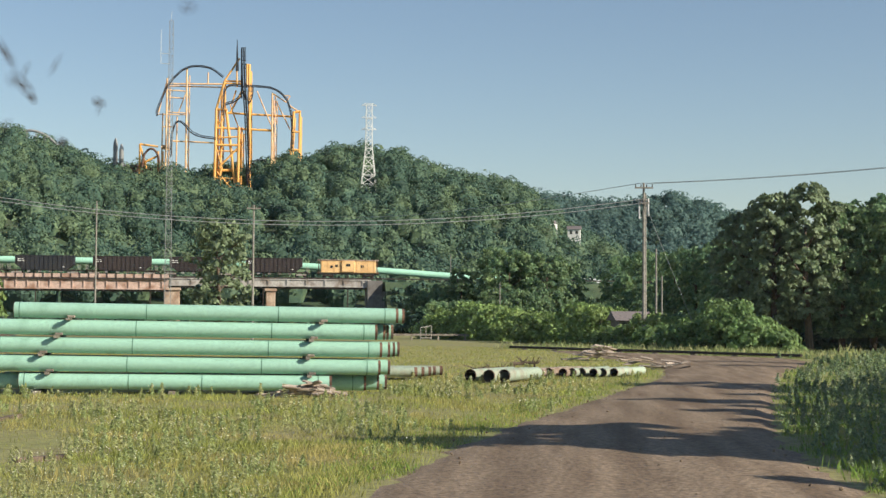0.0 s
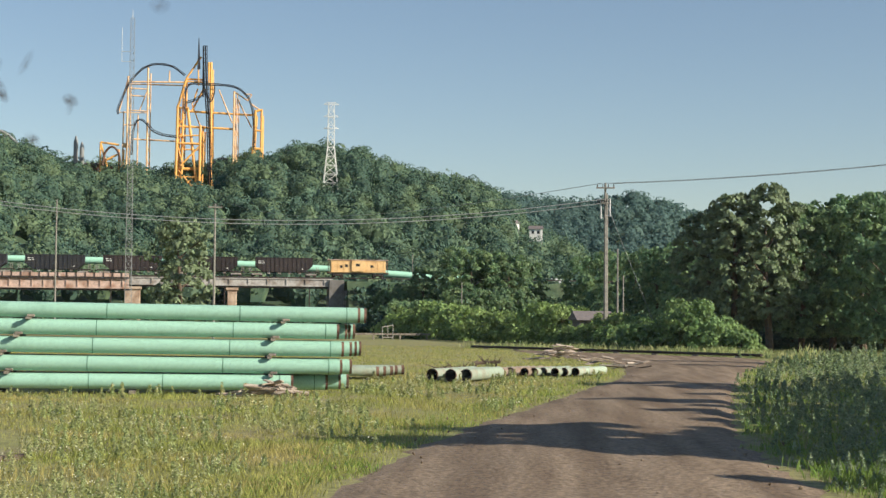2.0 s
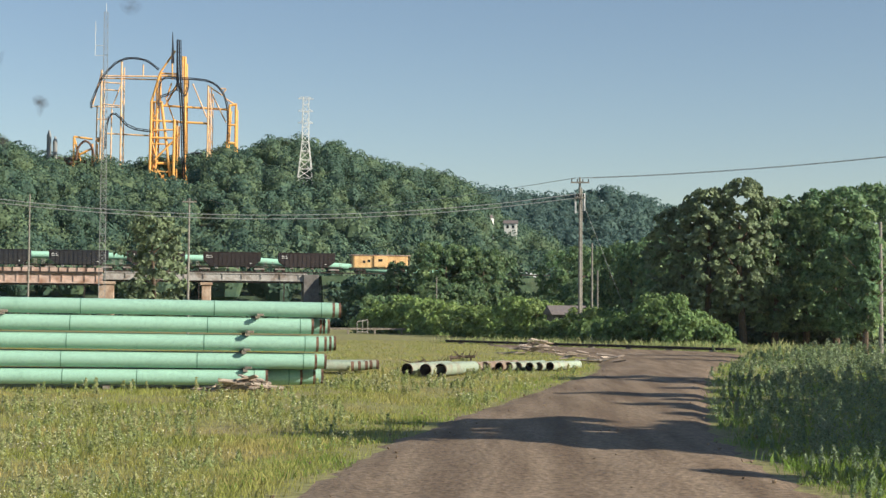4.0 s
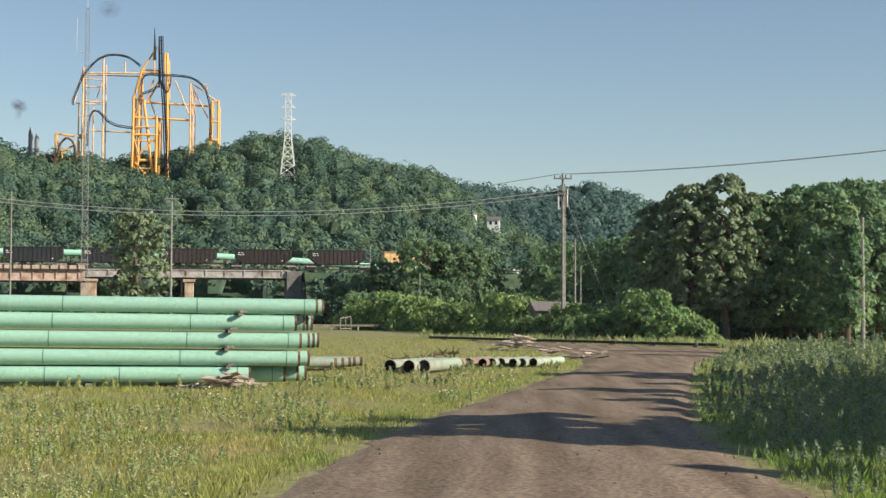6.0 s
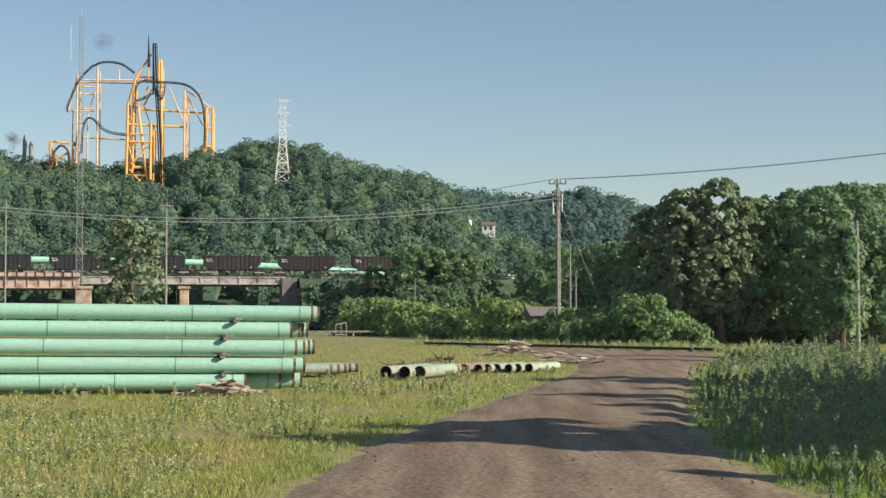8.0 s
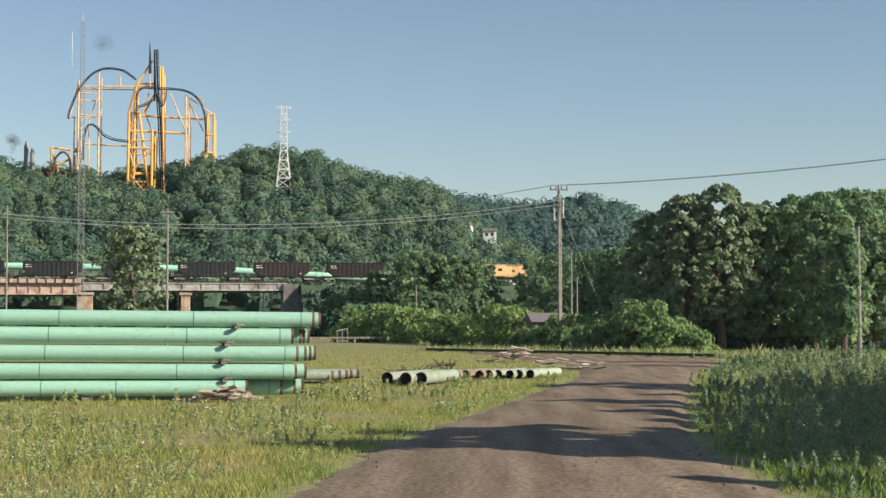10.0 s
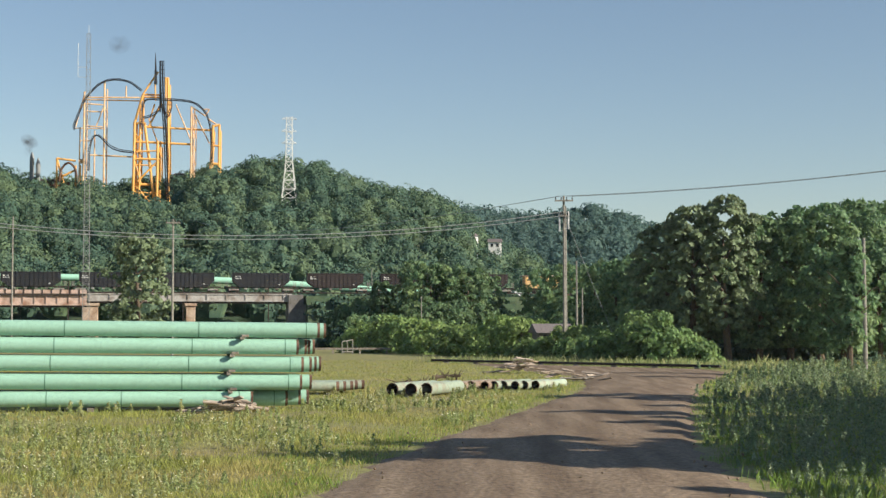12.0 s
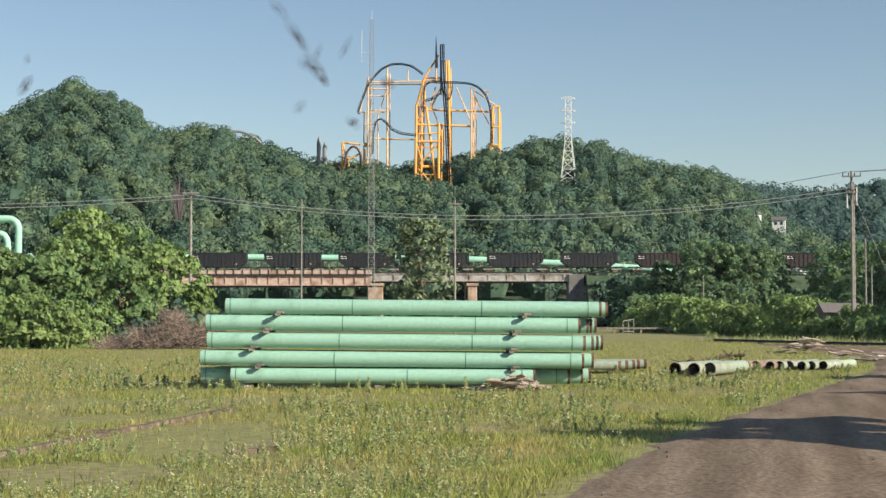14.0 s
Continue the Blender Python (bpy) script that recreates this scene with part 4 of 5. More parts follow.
    # thicket behind the pipe stack's far side
    for i, (s, y, h, r) in enumerate(((-0.225, 126, 10.6, 3.6), (-0.20, 130, 9.6, 3.6), (-0.24, 122, 8.0, 3.6), (-0.175, 128, 7.6, 3.2), (-0.255, 118, 6.4, 3.4), (-0.275, 121, 6.8, 3.4), (-0.160, 131, 4.8, 2.4), (-0.205, 120, 6.4, 3.2), (-0.29, 118, 7.2, 3.6), (-0.32, 120, 7.8, 3.6))):
        tree("tree", 400 + i, s * y, y, 0, h, r, "bushy green tree in the thicket behind the pipes", LEAF_THICKET if i % 3 else LEAF_BUSH, 6500, 0.27, -0.03, 24, "thicket trees", pads=80)
    for i, (s, y, h) in enumerate(((-0.285, 112, 3.4), (-0.262, 110, 3.6), (-0.24, 111, 3.2), (-0.305, 112, 3.8), (-0.225, 113, 3.0))):
        tree("shrub", 430 + i, s * y, y, 0, h, 2.4, "bright green shrub at the thicket's foot", LEAF_BUSH, 3600, 0.2, -0.1, 18, "shrubs at the thicket", "shrub", pads=46)
    # lone slim tree before the bridge
    tree("tree", 450, -0.013 * 230, 230, 0, 16.6, 4.7, "slim greyish green tree before the railway bridge", LEAF_GREY, 5200, 0.42, 0.1, 20, pads=120)
    # trees beyond the road's right side, placed by where the tips of their shadows lie on the road
    for i, (s, f, h, r) in enumerate(((-1.9, 30.6, 9.0, 2.0), (-0.4, 33.4, 9.5, 2.0), (1.6, 28.6, 8.6, 2.0), (3.6, 46.0, 8.5, 1.3), (4.9, 40.2, 8.0, 1.4), (3.9, 59.5, 8.5, 1.6), (6.0, 56.0, 8.0, 1.3), (10.0, 86.0, 8.0, 1.0), (9.6, 95.0, 7.5, 0.9), (3.8, 22.9, 5.0, 0.5), (8.6, 31.0, 10.0, 2.8), (10.0, 38.5, 10.0, 2.8), (11.5, 47.0, 10.0, 2.8), (13.5, 56.5, 10.0, 2.8), (5.6, 36.5, 9.0, 2.0), (6.6, 43.0, 9.0, 2.0), (7.6, 50.0, 9.0, 2.0), (8.2, 26.4, 9.0, 2.0), (7.2, 34.5, 9.5, 2.4), (9.0, 43.5, 9.5, 2.6), (10.5, 52.0, 9.5, 2.6))):
        x, y = ahead(s, f)
        tree("tree", 500 + i, x + SUN_WAY.x / SUN_WAY.z * h, y + SUN_WAY.y / SUN_WAY.z * h, 0, h, r, "leafy tree beside the dirt road", LEAF_TREE, 4600, 0.30, 0.22, 18, "trees beside the road", pads=60)


planting()


def low_scrub():
    """Rough undergrowth below the bridge and along the track's foot."""
    rng = np.random.default_rng(31)
    vs = []
    for i in range(500):
        y = rng.uniform(295, 372)
        x = rng.uniform(-0.33, 0.40) * y
        if abs(y - TRACK_Y) < 5 and x < 31:
            continue
        h = rng.uniform(2.2, 5.0)
        z = 0 if x < 31 else max(0.0, 11.0 - abs(y - TRACK_Y) * 0.75)
        if z > 8.5:
            continue
        p, q = lobed(rng, 120, rng.uniform(2.4, 4.2), h, 7)
        vs.append(leaf_arrays(rng, p, q, 0.8, 1.3) + np.array((x, y, z - 0.3)))
    for s0, s1, y0, y1, n, low, high, size in ((0.34, 0.53, 132, 156, 170, 1.0, 3.4, 0.30), (0.125, 0.37, 228, 300, 260, 2.0, 5.0, 0.42), (-0.33, -0.14, 112, 134, 110, 1.5, 4.0, 0.36)):
        for i in range(n):
            y = rng.uniform(y0, y1)
            x = rng.uniform(s0, s1) * y
            side, far = axis(x, y)
            if abs(side) < 60 and far < 140 and s0 > 0 and far < 141 - (side + 1.6) * 1.515:
                continue
            p, q = lobed(rng, 210, rng.uniform(1.6, 3.0) * size / 0.45, rng.uniform(low, high), 7)
            vs.append(leaf_arrays(rng, p, q, size, 1.5) + np.array((x, y, -0.2)))
    for i in range(90):
        x, y = rng.uniform(33, 75), rng.uniform(329, 341)
        p, q = lobed(rng, 120, rng.uniform(2.0, 3.2), rng.uniform(1.8, 3.4), 7)
        vs.append(leaf_arrays(rng, p, q, 0.6, 1.3) + np.array((x, y, max(0.0, 11.0 - (TRACK_Y - 4 - y) * 1.0) - 0.6)))
    v = np.concatenate(vs)
    ob = new("undergrowth", mesh_np("undergrowth", v, np.arange(len(v)).reshape(-1, 4)))
    # shares the hill's leaves, haze tint included
    ob.data.materials.append(LEAF_HILL_HAZED)
    tagged(ob, "dense green undergrowth around the bridge and below trees", "undergrowth", kind="stuff")


low_scrub()


def brush_pile():
    rng = random.Random(5)
    ob = thing("brush_pile", pose(-0.178 * 108, 108, 0), "heap of dry brown cut branches and twigs", "brush pile")
    bm = bmesh.new()
    for i in range(2200):
        x = rng.uniform(-4.2, 4.2) if i % 3 else rng.gauss(0.8, 1.4)
        h = max(0.25, 2.5 * math.exp(-((x - 1.2) / 3.0) ** 2) * (0.8 + 0.3 * math.sin(x * 2.3)))
        p = Vector((x, rng.gauss(0, 0.9), rng.uniform(0, h)))
        d = Vector((rng.gauss(0, 1), rng.gauss(0, 0.6), rng.gauss(0.25, 0.6))).normalized() * rng.uniform(0.4, 1.4)
        q = p + d
        q.z = max(q.z, 0.02)
        rod(bm, p, q, rng.uniform(0.012, 0.035), 0.008, 4, False)
    tagged(part("twig_heap", bm, TWIG, ob), kind="stuff")


brush_pile()


# ---- grasses ----
def blades(rng, n, f0, f1, keep, height, width, name, label, mat, lean=0.45):
    """Blades spread evenly in bearing and in the logarithm of distance."""
    a = np.radians(rng.uniform(-18, 27.5, n))
    d = np.exp(rng.uniform(math.log(f0), math.log(f1), n))
    x, y = d * np.sin(a), d * np.cos(a)
    ok = keep(x, y, d)
    x, y, d = x[ok], y[ok], d[ok]
    n = len(x)
    clump = np.array([noise.noise(Vector((p * 0.45, q * 0.45, 7))) for p, q in zip(x, y)])
    h = height * rng.uniform(0.4, 1.25, n) * (1 + 0.8 * clump)
    w = width * (0.6 + d / 40) * rng.uniform(0.6, 1.4, n)
    t = rng.uniform(0, 2 * math.pi, n)
    off = np.stack([np.cos(t), np.sin(t), 0 * t], 1) * (w / 2)[:, None]
    foot = np.stack([x, y, np.full(n, -0.06)], 1)
    t2 = rng.uniform(0, 2 * math.pi, n)
    bend = np.stack([np.cos(t2), np.sin(t2), 0 * t2], 1) * (h * lean * rng.uniform(0.2, 1.2, n))[:, None]
    up = np.array((0, 0, 1.0)) * h[:, None]
    v = np.stack([foot - off, foot + off, foot + bend * 0.35 + up * 0.6 + off * 0.7, foot + bend + up], 1).reshape(-1, 3)
    ob = new(name, mesh_np(name, v, np.arange(len(v)).reshape(-1, 4)))
    ob.data.materials.append(mat)
    tagged(ob, label, "grass", kind="stuff")


def left_field(x, y, d):
    s, f = axis(x, y)
    a, b = road_edges(f)
    bare = np.array([noise.noise(Vector((p * 0.16, q * 0.16, 2))) for p, q in zip(x, y)])
    thin = np.random.default_rng(3).uniform(0, 1, len(x)) < 0.6
    gap = (bare > 0.24) & (f < 46) & (s < -4.5) & thin
    # old track bed and two bare patches of dirt
    u = np.clip(((x + 8.3) * 3.3 + (y - 17.5) * 20.1) / (3.3 ** 2 + 20.1 ** 2), 0, 1)
    bed = np.hypot(x + 8.3 - 3.3 * u, y - 17.5 - 20.1 * u) < 0.45
    dirt = (np.hypot((x + 4.4) / 1.7, (y - 29) / 4.0) < 1) | (np.hypot((x + 5.2) / 1.5, (y - 22) / 2.0) < 1)
    gap = gap | ((bed | dirt) & (np.random.default_rng(6).uniform(0, 1, len(x)) < 0.85))
    edge = np.random.default_rng(1).uniform(-0.6, 0.25, len(x))
    under = (np.abs(y - STACK_Y - 0.9) < 1.2) & (x > -7.6) & (x < 4.6)
    beyond = f > 138.5 - (s + 1.6) * 1.515
    return ((s < a + edge) | beyond) & ~gap & ~under


def right_field(x, y, d):
    s, f = axis(x, y)
    a, b = road_edges(f)
    edge = np.random.default_rng(2).uniform(-0.15, 0.8, len(x))
    return s > b + edge


RNG = np.random.default_rng(77)
blades(RNG, 420000, 13, 150, left_field, 0.135, 0.009, "meadow_grass", "dry yellowish green meadow grass", GRASS)


def road_side(x, y, d):
    s, f = axis(x, y)
    a, b = road_edges(f)
    wave = np.array([noise.noise(Vector((p * 0.6, q * 0.6, 5))) for p, q in zip(x, y)])
    return ((np.abs(s - a + 0.85) < 0.7 + 0.9 * wave) | (np.abs(s - b - 0.6) < 0.5 + 0.9 * wave)) & (f < 95)


blades(RNG, 200000, 13, 100, road_side, 0.12, 0.009, "roadside_grass", "short fresh green grass along the road's edge", GRASS_GREEN)


def end_strip(x, y, d):
    s, f = axis(x, y)
    over = f - (137 - (s + 1.6) * 1.515)
    return (over > 0.6) & (over < 8) & (s < 26) & (s > -6)


blades(RNG, 120000, 95, 140, end_strip, 0.55, 0.016, "yard_end_grass", "tall pale grass behind the low pipe barrier", MEADOW_LEAF)
blades(RNG, 170000, 13, 150, right_field, 0.19, 0.009, "verge_grass", "tall green grass on the road's verge", GRASS_GREEN)


def meadow_clumps(x, y, d):
    patch = np.array([noise.noise(Vector((p * 0.3, q * 0.2, 11))) for p, q in zip(x, y)])
    return left_field(x, y, d) & (patch > -0.05)


def weeds(n, f0, f1, keep, low, high, name, label, seed, mat=None, flowers=0.0, leaf=0.03):
    """Leafy upright weed stalks, with pale flower heads on some."""
    rng = np.random.default_rng(seed)
    a = np.radians(rng.uniform(-18, 28, n))
    d = np.exp(rng.uniform(math.log(f0), math.log(f1), n))
    x, y = d * np.sin(a), d * np.cos(a)
    ok = keep(x, y, d)
    vs, fl = [], []
    for px, py, dd in zip(x[ok], y[ok], d[ok]):
        h = rng.uniform(low, high)
        s, f = axis(px, py)
        a, b = road_edges(f)
        if s > b:
            h *= min(1.0, 0.16 + 0.15 * (s - b)) * (0.5 if f < 24 else 1.0) * (1 + 0.7 * noise.noise(Vector((px * 0.5, py * 0.35, 4))))
        k = 52
        t = rng.uniform(0, 1, k)
        spread = 0.24 * h * (1.15 - t)
        ang = rng.uniform(0, 6.283, k)
        tilt = rng.normal(0, 0.12, 2) * h
        c = np.stack([px + np.cos(ang) * spread + tilt[0] * t, py + np.sin(ang) * spread + tilt[1] * t, 0.04 + t * h], 1)
        nrm = np.stack([np.cos(ang), np.sin(ang), np.full(k, 0.8)], 1)
        vs.append(leaf_arrays(rng, c, nrm, leaf + 0.00055 * dd, 2.8))
        if rng.uniform() < flowers:
            m = 7
            c = np.stack([px + rng.normal(0, 0.10, m), py + rng.normal(0, 0.10, m), h * rng.uniform(0.8, 1.05, m)], 1)
            fl.append(leaf_arrays(rng, c, np.tile((0, -0.4, 1.0), (m, 1)), 0.008 + 0.0004 * dd, 1.0))
    v = np.concatenate(vs)
    ob = new(name, mesh_np(name, v, np.arange(len(v)).reshape(-1, 4)))
    ob.data.materials.append(mat or WEED)
    tagged(ob, label, "weeds", kind="stuff")
    if fl:
        v = np.concatenate(fl)
        ob = new(name + "_flowers", mesh_np("flowers", v, np.arange(len(v)).reshape(-1, 4)))
        ob.data.materials.append(FLOWER)
        tagged(ob, "small white wildflower heads on weeds", "flowers", kind="stuff")


weeds(7600, 19, 110, right_field, 0.3, 1.1, "roadside_weeds", "tall bushy grey-green weeds beside the road", 8, leaf=0.012)
weeds(5200, 13, 75, meadow_clumps, 0.1, 0.34, "meadow_weeds", "low leafy pale green meadow weeds with white flowers", 9, MEADOW_LEAF, flowers=0.5, leaf=0.008)


# ---- yard clutter ----
def loose_pipes():
    for i, (x, y) in enumerate(((8.66, 59.2), (9.27, 58.6), (9.9, 58.9))):
        pipe(pose(x, y, 0.25, 0, 0, 58 + 2 * i), 4.2, "short open weathered pipe lying in the grass", "loose open pipes", mat=MINT_OLD, rust_end=0.05)
    for i, x in enumerate((12.1, 12.45, 12.9, 13.4, 13.85, 14.3, 14.7, 15.15, 15.7)):
        pipe(pose(x, 65.0 + 0.25 * (i % 3), 0.18, 0, 0, 56 + 3 * (i % 2)), 3.6, "short open rusty tan pipe in the grass" if i in (1, 2, 3) else "short narrow weathered green pipe in the grass", "loose narrow pipes", 0.18, RUSTY_TAN if i in (1, 2, 3) else MINT_OLD, rust_end=0.05)
    for i in range(6):
        pipe(pose(-1.5 + 0.12 * (i % 3), 61.6 + 0.4 * i, 0.3, 0, 0, -0.5), 8.4 + 0.2 * i, "narrow mint-green pipe lying behind the stack", "narrow pipes behind the stack", 0.19, MINT_OLD, rust_end=0.12)


RUSTY_TAN = material("tan rusted pipe", (0.30, 0.25, 0.20), 0.8, vary=0.2, scale=2, second=(0.20, 0.14, 0.10))
loose_pipes()


def board_heap(name, x, y, n, w, d, h, label, mat, seed, long=1.3):
    rng = random.Random(seed)
    ob = thing(name, pose(x, y, 0), label, "board pile")
    for i in range(n):
        px, py = rng.gauss(0, w / 3), rng.gauss(0, d / 3)
        z = max(0.05, rng.uniform(0.2, 1) * h * math.exp(-(px / w * 1.8) ** 2))
        L = long * rng.uniform(0.5, 1.2)
        b = part("board", boxes((-L / 2, -0.09, -0.022, L / 2, 0.09, 0.022, 0.006)), mat, ob)
        b.matrix_local = pose(px, py, z, rng.uniform(-25, 25), rng.uniform(-16, 16), rng.uniform(-40, 40))


board_heap("board_pile", 2.0, 47.6, 38, 1.5, 0.6, 0.42, "pile of weathered greyish broken boards before the pipes", TIMBER_PALE, 1, 0.75)
X1, Y1 = ahead(4.3, 97)
board_heap("lumber_pile", X1, Y1, 44, 2.0, 1.4, 0.95, "pale pinkish heap of broken lumber beside the road", TIMBER_PALE, 2, 1.0)
X1, Y1 = ahead(6.4, 88)
board_heap("lumber_scraps", X1, Y1, 16, 3.2, 2.0, 0.4, "scattered pale lumber scraps beside the road", TIMBER_PALE, 3, 1.0)
X1, Y1 = ahead(7.0, 80)
board_heap("timber_scraps", X1, Y1, 9, 2.4, 1.5, 0.2, "a few dark and pale timber scraps on the verge", TIMBER, 4, 1.2)


def driftwood(x, y, seed, label):
    rng = random.Random(seed)
    ob = thing("dead_branch", pose(x, y, 0), label, "branch", "dead branches")
    bm = bmesh.new()
    rod(bm, (-0.7, 0, 0.25), (0.7, 0.3, 0.32), 0.10, 0.06, 7)
    rod(bm, (0.5, 0.2, 0), (0.5, 0.2, 0.3), 0.06, 0.05, 6)
    rod(bm, (-0.6, 0, 0), (-0.5, 0, 0.3), 0.07, 0.05, 6)
    for i in range(14):
        p = Vector((rng.uniform(-0.7, 0.7), 0.1, 0.27))
        rod(bm, p, p + Vector((rng.gauss(0, 0.25), rng.gauss(0, 0.2), rng.uniform(0.08, 0.38))), 0.035, 0.01, 5)
    part("limb", bm, BARK, ob)


driftwood(10.6, 66, 1, "grey dead branch lying behind the loose pipes")
driftwood(13.8, 76, 2, "dark fallen branch in the meadow grass")


def long_kerb():
    """A low dark steel pipe on blocks that closes the end of the yard."""
    ob = thing("long_pipe_barrier", pose(0, 0, 0), "long low dark rusted pipe lying across the yard's end", "pipe")
    (ax, ay), (bx, by) = ahead(-1.6, 137), ahead(18.2, 107)
    a, b = Vector((ax, ay, 0.20)), Vector((bx, by, 0.20))
    bm = bmesh.new()
    rod(bm, a, b, 0.10, sides=12)
    part("tube", bm, DARK_STEEL, ob)
    for k in range(8):
        p = a.lerp(b, (k + 0.5) / 8)
        part("block", boxes((p.x - 0.2, p.y - 0.2, -0.1, p.x + 0.2, p.y + 0.2, 0.1, 0.02)), TIMBER, ob)


long_kerb()


TIMBER_DARK = material("dark rotten timber", (0.12, 0.09, 0.065), 0.95, vary=0.3, scale=4, second=(0.24, 0.19, 0.13), rand=0.25)


def old_rails():
    for name, a, b, label in (("timber_edging", (-8.3, 17.5), (-5.0, 37.6), "dark rotten timber edging half sunk in dirt"), ("old_tie", (-3.5, 25.6), (-2.7, 26.3), "dark rotten railway tie in the dirt"), ("old_tie", (-7.4, 30.0), (-6.2, 30.2), "dark rotten railway tie in the dirt")):
        p, q = Vector((*a, 0)), Vector((*b, 0))
        ob = thing(name, look((p + q) / 2, q) @ pose(0, 0, 0, 90), label, "timber edging" if name == "timber_edging" else "railway tie")
        L = (q - p).length
        n = max(2, int(L / 0.9))
        for k in range(n):
            y0 = -L / 2 + L * k / n
            j = 0.03 * math.sin(k * 2.3)
            part("length", boxes((-0.09 + j, y0, -0.05, 0.09 + j, y0 + L / n - 0.04, 0.17 + 0.035 * math.sin(k * 1.7), 0.015)), TIMBER_DARK, ob)


old_rails()


def gate():
    ob = thing("metal_gate", pose(0.117 * 200, 200, 0, 0, 0, 35), "small grey metal gate frame standing open", "gate")
    for p, q in (((-0.9, 0, 0), (-0.9, 0, 1.6)), ((0.9, 0, 0), (0.9, 0, 1.85)), ((-0.9, 0, 1.6), (0.9, 0, 1.85)), ((-0.9, 0, 0.3), (0.9, 0, 0.3)), ((0, 0, 0.3), (0, 0, 1.72))):
        bm = bmesh.new()
        rod(bm, p, q, 0.06)
        part("bar", bm, POLE, ob)
    rail = thing("guard_rail", pose(0.125 * 204, 204, 0), "low weathered wooden guard rail", "guard rail")
    for x in (-7, -3.5, 0, 3.5):
        part("post", boxes((x - 0.1, -0.1, -0.2, x + 0.1, 0.1, 0.8, 0.02)), TIMBER, rail)
    part("beam", boxes((-7.5, -0.16, 0.55, 4.0, -0.1, 0.8, 0.01)), TIMBER, rail)


gate()


def house(x, y, z, w, h, turn, label, wall, roof=None):
    ob = thing("house", pose(x, y, z, 0, 0, turn), label, "house", "houses")
    part("wall", boxes((-w / 2, -w * 0.35, -9, w / 2, w * 0.35, h)), wall, ob)
    bm = bmesh.new()
    e = 0.4
    v = [bm.verts.new(p) for p in ((-w / 2 - e, -w * 0.35 - e, h), (w / 2 + e, -w * 0.35 - e, h), (w / 2 + e, w * 0.35 + e, h), (-w / 2 - e, w * 0.35 + e, h), (-w / 2 - e, 0, h + w * 0.28), (w / 2 + e, 0, h + w * 0.28))]
    for f in ((0, 1, 5, 4), (2, 3, 4, 5), (0, 4, 3), (1, 2, 5), (0, 3, 2, 1)):
        bm.faces.new([v[i] for i in f])
    part("roof", bm, roof or ROOF, ob)
    for i in (-1, 1):
        win = part("window", boxes((i * w * 0.22 - 0.5, -w * 0.35 - 0.05, h * 0.4, i * w * 0.22 + 0.5, -w * 0.35 + 0.02, h * 0.4 + 1.3)), GLASS_DARK, ob)


for x, y, z, w, h, turn in ((107, 625, 41.0, 5.5, 3.2, -30), (114, 640, 43.0, 5, 3.2, 20), (127, 688, 46.5, 6, 4, 10), (122, 622, 39.0, 5.5, 3.2, 25), (131, 616, 36.5, 5, 3.2, -15)):
    house(x, y, z, w, h, turn, "small pale house among trees on the hillside", WHITE)
house(0.2235 * 388, 388, 9.0, 5.0, 3.2, 12, "grey-roofed house with tan wall behind the railway", SANDSTONE, GALV)
house(0.250 * 160, 160, 0, 3.4, 2.6, 5, "small grey shed with low roof among shrubs", CONCRETE, ROOF)


def road_stones():
    rng = random.Random(12)
    bm = bmesh.new()
    for i in range(170):
        f = math.exp(rng.uniform(math.log(15), math.log(70)))
        a, b = road_edges(f)
        s = rng.choice((a, b)) + rng.gauss(0, 0.7) if i % 2 else rng.uniform(a, b)
        x, y = ahead(s, f)
        r = rng.uniform(0.012, 0.032)
        bmesh.ops.create_icosphere(bm, subdivisions=1, radius=r, matrix=Matrix.LocRotScale((x, y, 0.055), Euler((rng.random() * 3, rng.random() * 3, 0)), (1.3, 1, 0.7)))
    tagged(part("road_stones", bm, GRAVEL), "small stones and clods strewn on the dirt road", "stones", kind="stuff")


road_stones()


# ---- the rest of the amusement park ----
TWIG_GREY = material("bare grey twigs", (0.17, 0.14, 0.14), 0.9, vary=0.2)


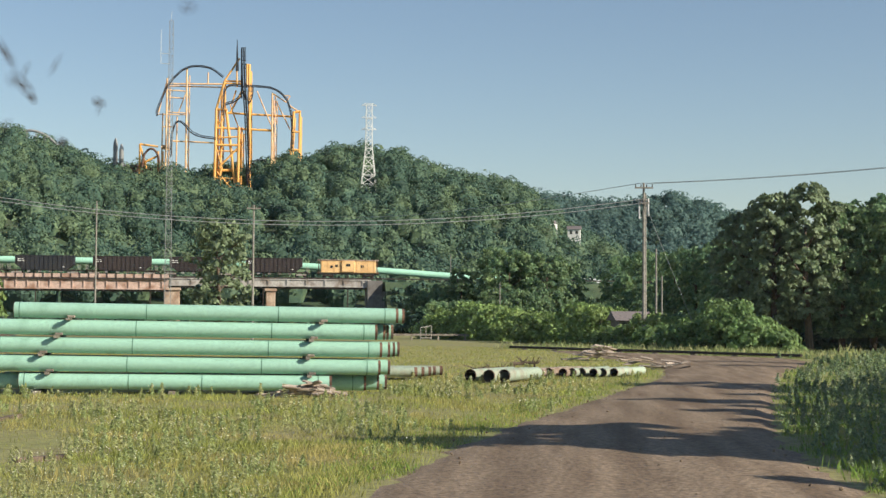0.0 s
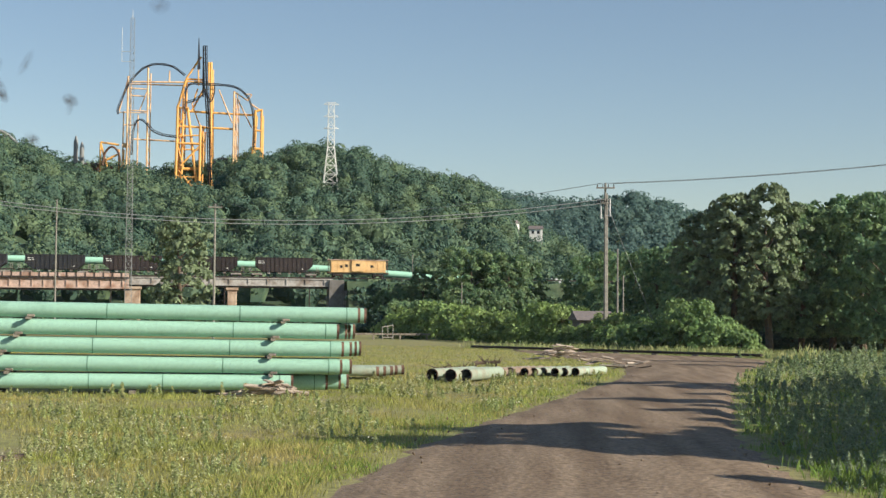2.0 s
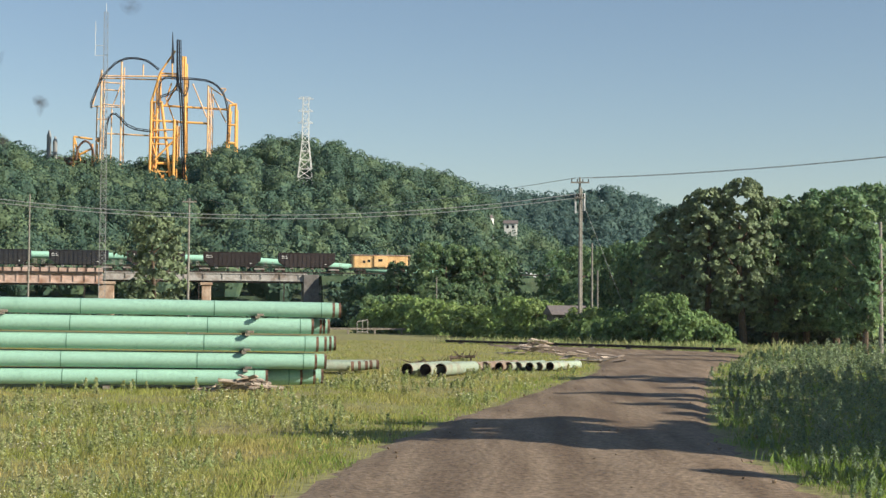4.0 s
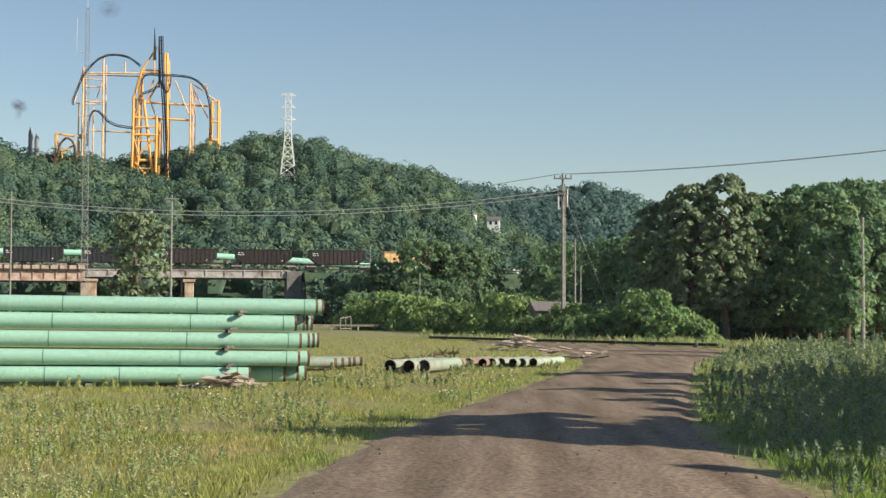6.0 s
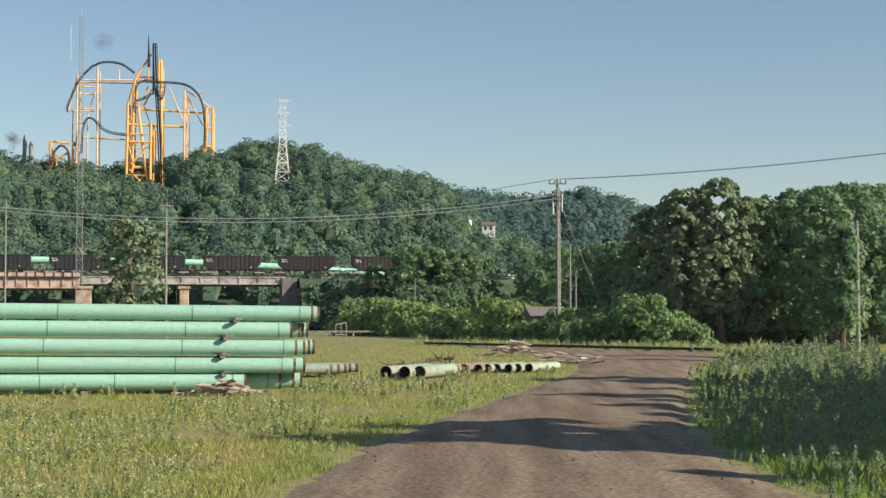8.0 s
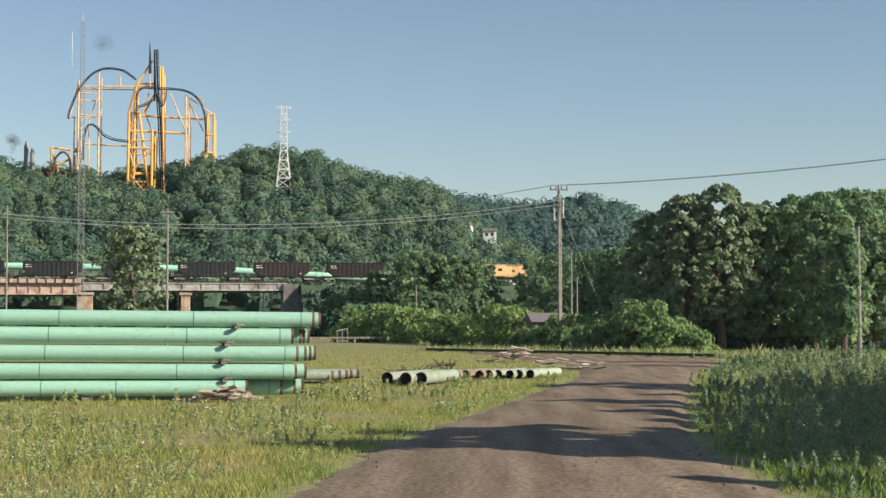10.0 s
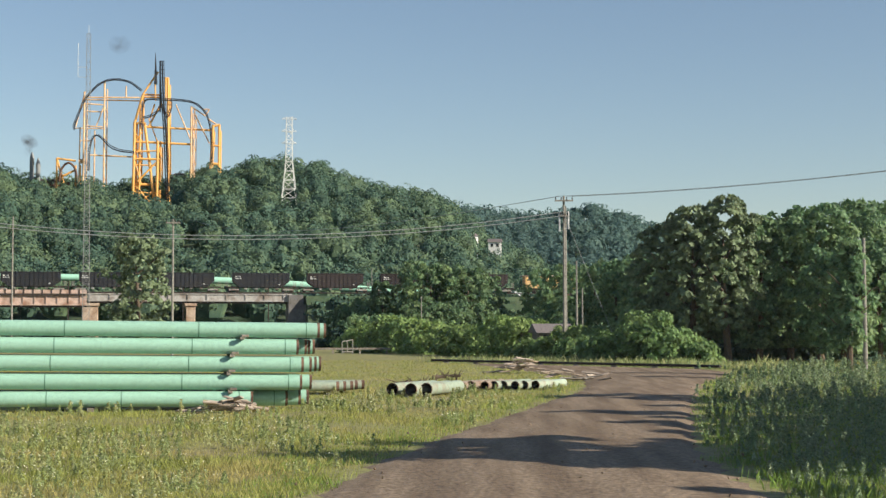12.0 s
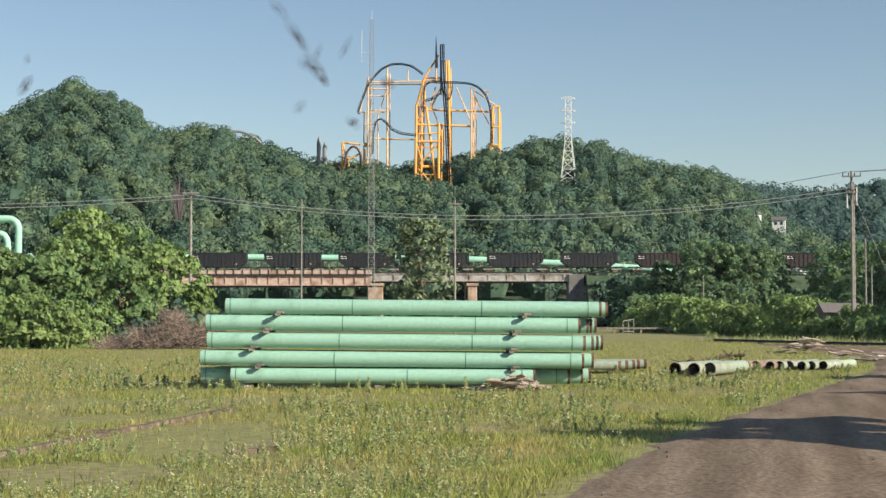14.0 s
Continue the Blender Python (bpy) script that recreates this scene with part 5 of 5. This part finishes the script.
def park():
    for dx in (0, 2.6):
        ob = thing("ride_column", pose(-55.5 + dx, 705, 61), "grey rounded ride column above the trees", "ride column", "ride columns")
        bm = bmesh.new()
        rod(bm, (0, 0, -12), (0, 0, 19 - dx), 1.0, 1.0, 12)
        rod(bm, (0, 0, 19 - dx), (0, 0, 21.5 - dx), 1.0, 0.3, 12)
        part("shaft", bm, MAST_GREY, ob)
    ob = thing("ride_frame", pose(-40, 705, 63), "small yellow and white steel ride frame above the trees", "ride frame")
    for p, q in (((-5, 0, -10), (-5, 0, 17)), ((3, 0, -10), (3, 0, 14)), ((-5, 0, 17), (3, 0, 16)), ((-5, 0, 17), (-2, 0, 6)), ((-5, 0, 8), (3, 0, 12)), ((5, 0, -10), (5, 0, 14))):
        bm = bmesh.new()
        rod(bm, p, q, 0.45)
        part("beam", bm, YELLOW, ob)
    part("loop", tube_path([(-4, -1, 6), (-3, -1, 12), (0, -1, 15), (3, -1, 12), (4, -1, 4)], 0.5), RUST, ob, "dark red track loop", smooth=True)
    ob = thing("park_building", pose(-48, 712, 58.5), "dark red park building behind trees", "building")
    part("wall", boxes((-5, -4, -10, 8, 4, 12, 0.2)), RUST, ob)
    part("roof", boxes((-5.5, -4.5, 12.02, 8.5, 4.5, 12.6, 0.1)), ROOF, ob)
    ob = thing("coaster_hill", pose(-90, 715, 63), "old grey coaster hill peeking over the trees", "roller coaster")
    part("track", tube_path([(-12, 0, 19), (-7, 0, 22.5), (-2, 0, 23), (4, 0, 20.5), (10, 0, 15), (15, 0, 8)], 0.6), MAST_GREY, ob, smooth=True)
    for x, z in ((-9, 21), (-5, 22.8), (-1, 22.6), (3, 21), (7, 18), (11, 13.5)):
        part("post", boxes((x - 0.25, -0.25, -10, x + 0.25, 0.25, z)), MAST_GREY, ob)
    ob = thing("dead_tree", pose(-0.168 * 470, 470, 18), "bare grey-purple dead tree on the wooded hillside", "tree")
    rng = random.Random(9)
    bm = bmesh.new()
    for i in range(90):
        a, up = rng.uniform(0, 6.28), rng.uniform(0.5, 1.0)
        foot = Vector((0, 0, rng.uniform(8, 16)))
        tip = foot + Vector((math.cos(a) * 5.5 * (1.1 - up), math.sin(a) * 3, 12 * up))
        rod(bm, foot, tip, 0.13, 0.03, 4)
    rod(bm, (0, 0, -2), (0, 0, 16), 0.35, 0.2, 6)
    part("trunk", bm, TWIG_GREY, ob)


park()


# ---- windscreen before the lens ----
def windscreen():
    m = bpy.data.materials.new("dusty veil glass")
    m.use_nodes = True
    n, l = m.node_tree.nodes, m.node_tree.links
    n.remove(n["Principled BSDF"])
    # the dust film doubles as a haze veil that lifts the view's blacks
    clear, dust_veil, gloss = n.new("ShaderNodeBsdfTransparent"), n.new("ShaderNodeBsdfTranslucent"), n.new("ShaderNodeBsdfGlossy")
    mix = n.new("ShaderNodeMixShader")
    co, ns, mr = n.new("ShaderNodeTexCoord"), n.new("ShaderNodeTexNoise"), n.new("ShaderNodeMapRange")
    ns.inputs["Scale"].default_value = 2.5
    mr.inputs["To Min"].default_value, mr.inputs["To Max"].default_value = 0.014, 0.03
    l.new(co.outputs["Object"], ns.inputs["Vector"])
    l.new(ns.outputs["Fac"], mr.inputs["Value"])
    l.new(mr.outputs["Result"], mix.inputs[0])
    dust_veil.inputs["Color"].default_value = (0.75, 0.75, 0.75, 1)
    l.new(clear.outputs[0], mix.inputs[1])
    l.new(dust_veil.outputs[0], mix.inputs[2])
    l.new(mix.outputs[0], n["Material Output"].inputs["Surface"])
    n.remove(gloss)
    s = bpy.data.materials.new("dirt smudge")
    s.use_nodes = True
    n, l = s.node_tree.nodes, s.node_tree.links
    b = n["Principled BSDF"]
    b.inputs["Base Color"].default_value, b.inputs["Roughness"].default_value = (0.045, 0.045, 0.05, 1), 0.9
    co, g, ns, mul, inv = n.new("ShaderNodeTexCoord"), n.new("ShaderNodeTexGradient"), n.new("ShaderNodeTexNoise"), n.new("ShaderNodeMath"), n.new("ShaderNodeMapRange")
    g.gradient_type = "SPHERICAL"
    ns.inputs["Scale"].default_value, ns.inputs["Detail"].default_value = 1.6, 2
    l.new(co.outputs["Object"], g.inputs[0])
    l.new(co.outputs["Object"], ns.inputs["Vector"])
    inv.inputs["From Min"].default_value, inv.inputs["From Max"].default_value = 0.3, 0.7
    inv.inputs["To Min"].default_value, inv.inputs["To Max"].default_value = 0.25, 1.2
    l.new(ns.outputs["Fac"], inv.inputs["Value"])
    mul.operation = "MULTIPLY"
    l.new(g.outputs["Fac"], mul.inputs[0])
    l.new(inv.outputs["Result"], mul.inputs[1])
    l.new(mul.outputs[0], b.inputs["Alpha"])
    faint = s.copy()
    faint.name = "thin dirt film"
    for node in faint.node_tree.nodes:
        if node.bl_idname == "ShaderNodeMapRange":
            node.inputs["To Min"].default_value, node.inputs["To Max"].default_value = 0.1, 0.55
    ob = thing("windscreen", pose(0.1, 0.9, 2.2), "clear dusty windscreen glass with a haze veil and dark dirt smudges", "windscreen")
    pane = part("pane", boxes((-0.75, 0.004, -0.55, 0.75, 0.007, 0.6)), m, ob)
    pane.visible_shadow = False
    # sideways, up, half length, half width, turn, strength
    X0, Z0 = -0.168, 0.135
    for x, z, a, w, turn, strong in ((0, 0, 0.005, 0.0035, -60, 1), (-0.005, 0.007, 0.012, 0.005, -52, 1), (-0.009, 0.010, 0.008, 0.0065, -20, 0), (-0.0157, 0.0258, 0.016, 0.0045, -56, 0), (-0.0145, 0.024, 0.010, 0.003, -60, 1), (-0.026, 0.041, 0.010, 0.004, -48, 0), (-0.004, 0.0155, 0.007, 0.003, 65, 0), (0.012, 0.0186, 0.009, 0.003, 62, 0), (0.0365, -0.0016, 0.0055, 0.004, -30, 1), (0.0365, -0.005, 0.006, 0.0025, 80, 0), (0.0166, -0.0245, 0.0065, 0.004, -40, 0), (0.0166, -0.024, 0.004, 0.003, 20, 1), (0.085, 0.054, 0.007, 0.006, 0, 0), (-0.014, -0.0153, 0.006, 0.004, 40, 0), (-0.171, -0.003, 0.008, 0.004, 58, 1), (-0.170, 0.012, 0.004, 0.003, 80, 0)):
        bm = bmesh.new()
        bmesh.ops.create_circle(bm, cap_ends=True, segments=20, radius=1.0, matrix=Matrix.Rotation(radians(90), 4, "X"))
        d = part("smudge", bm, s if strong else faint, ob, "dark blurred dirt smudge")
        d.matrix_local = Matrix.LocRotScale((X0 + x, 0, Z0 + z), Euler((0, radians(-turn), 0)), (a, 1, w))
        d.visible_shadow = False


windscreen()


def motions():
    for ob, x in TRAIN:
        walk(ob, [(t, pose(x + SPEED * t, TRACK_Y, RAIL_Z)) for t in (0.0, 3.5, 7.0, 10.5, 14.0)])


motions()
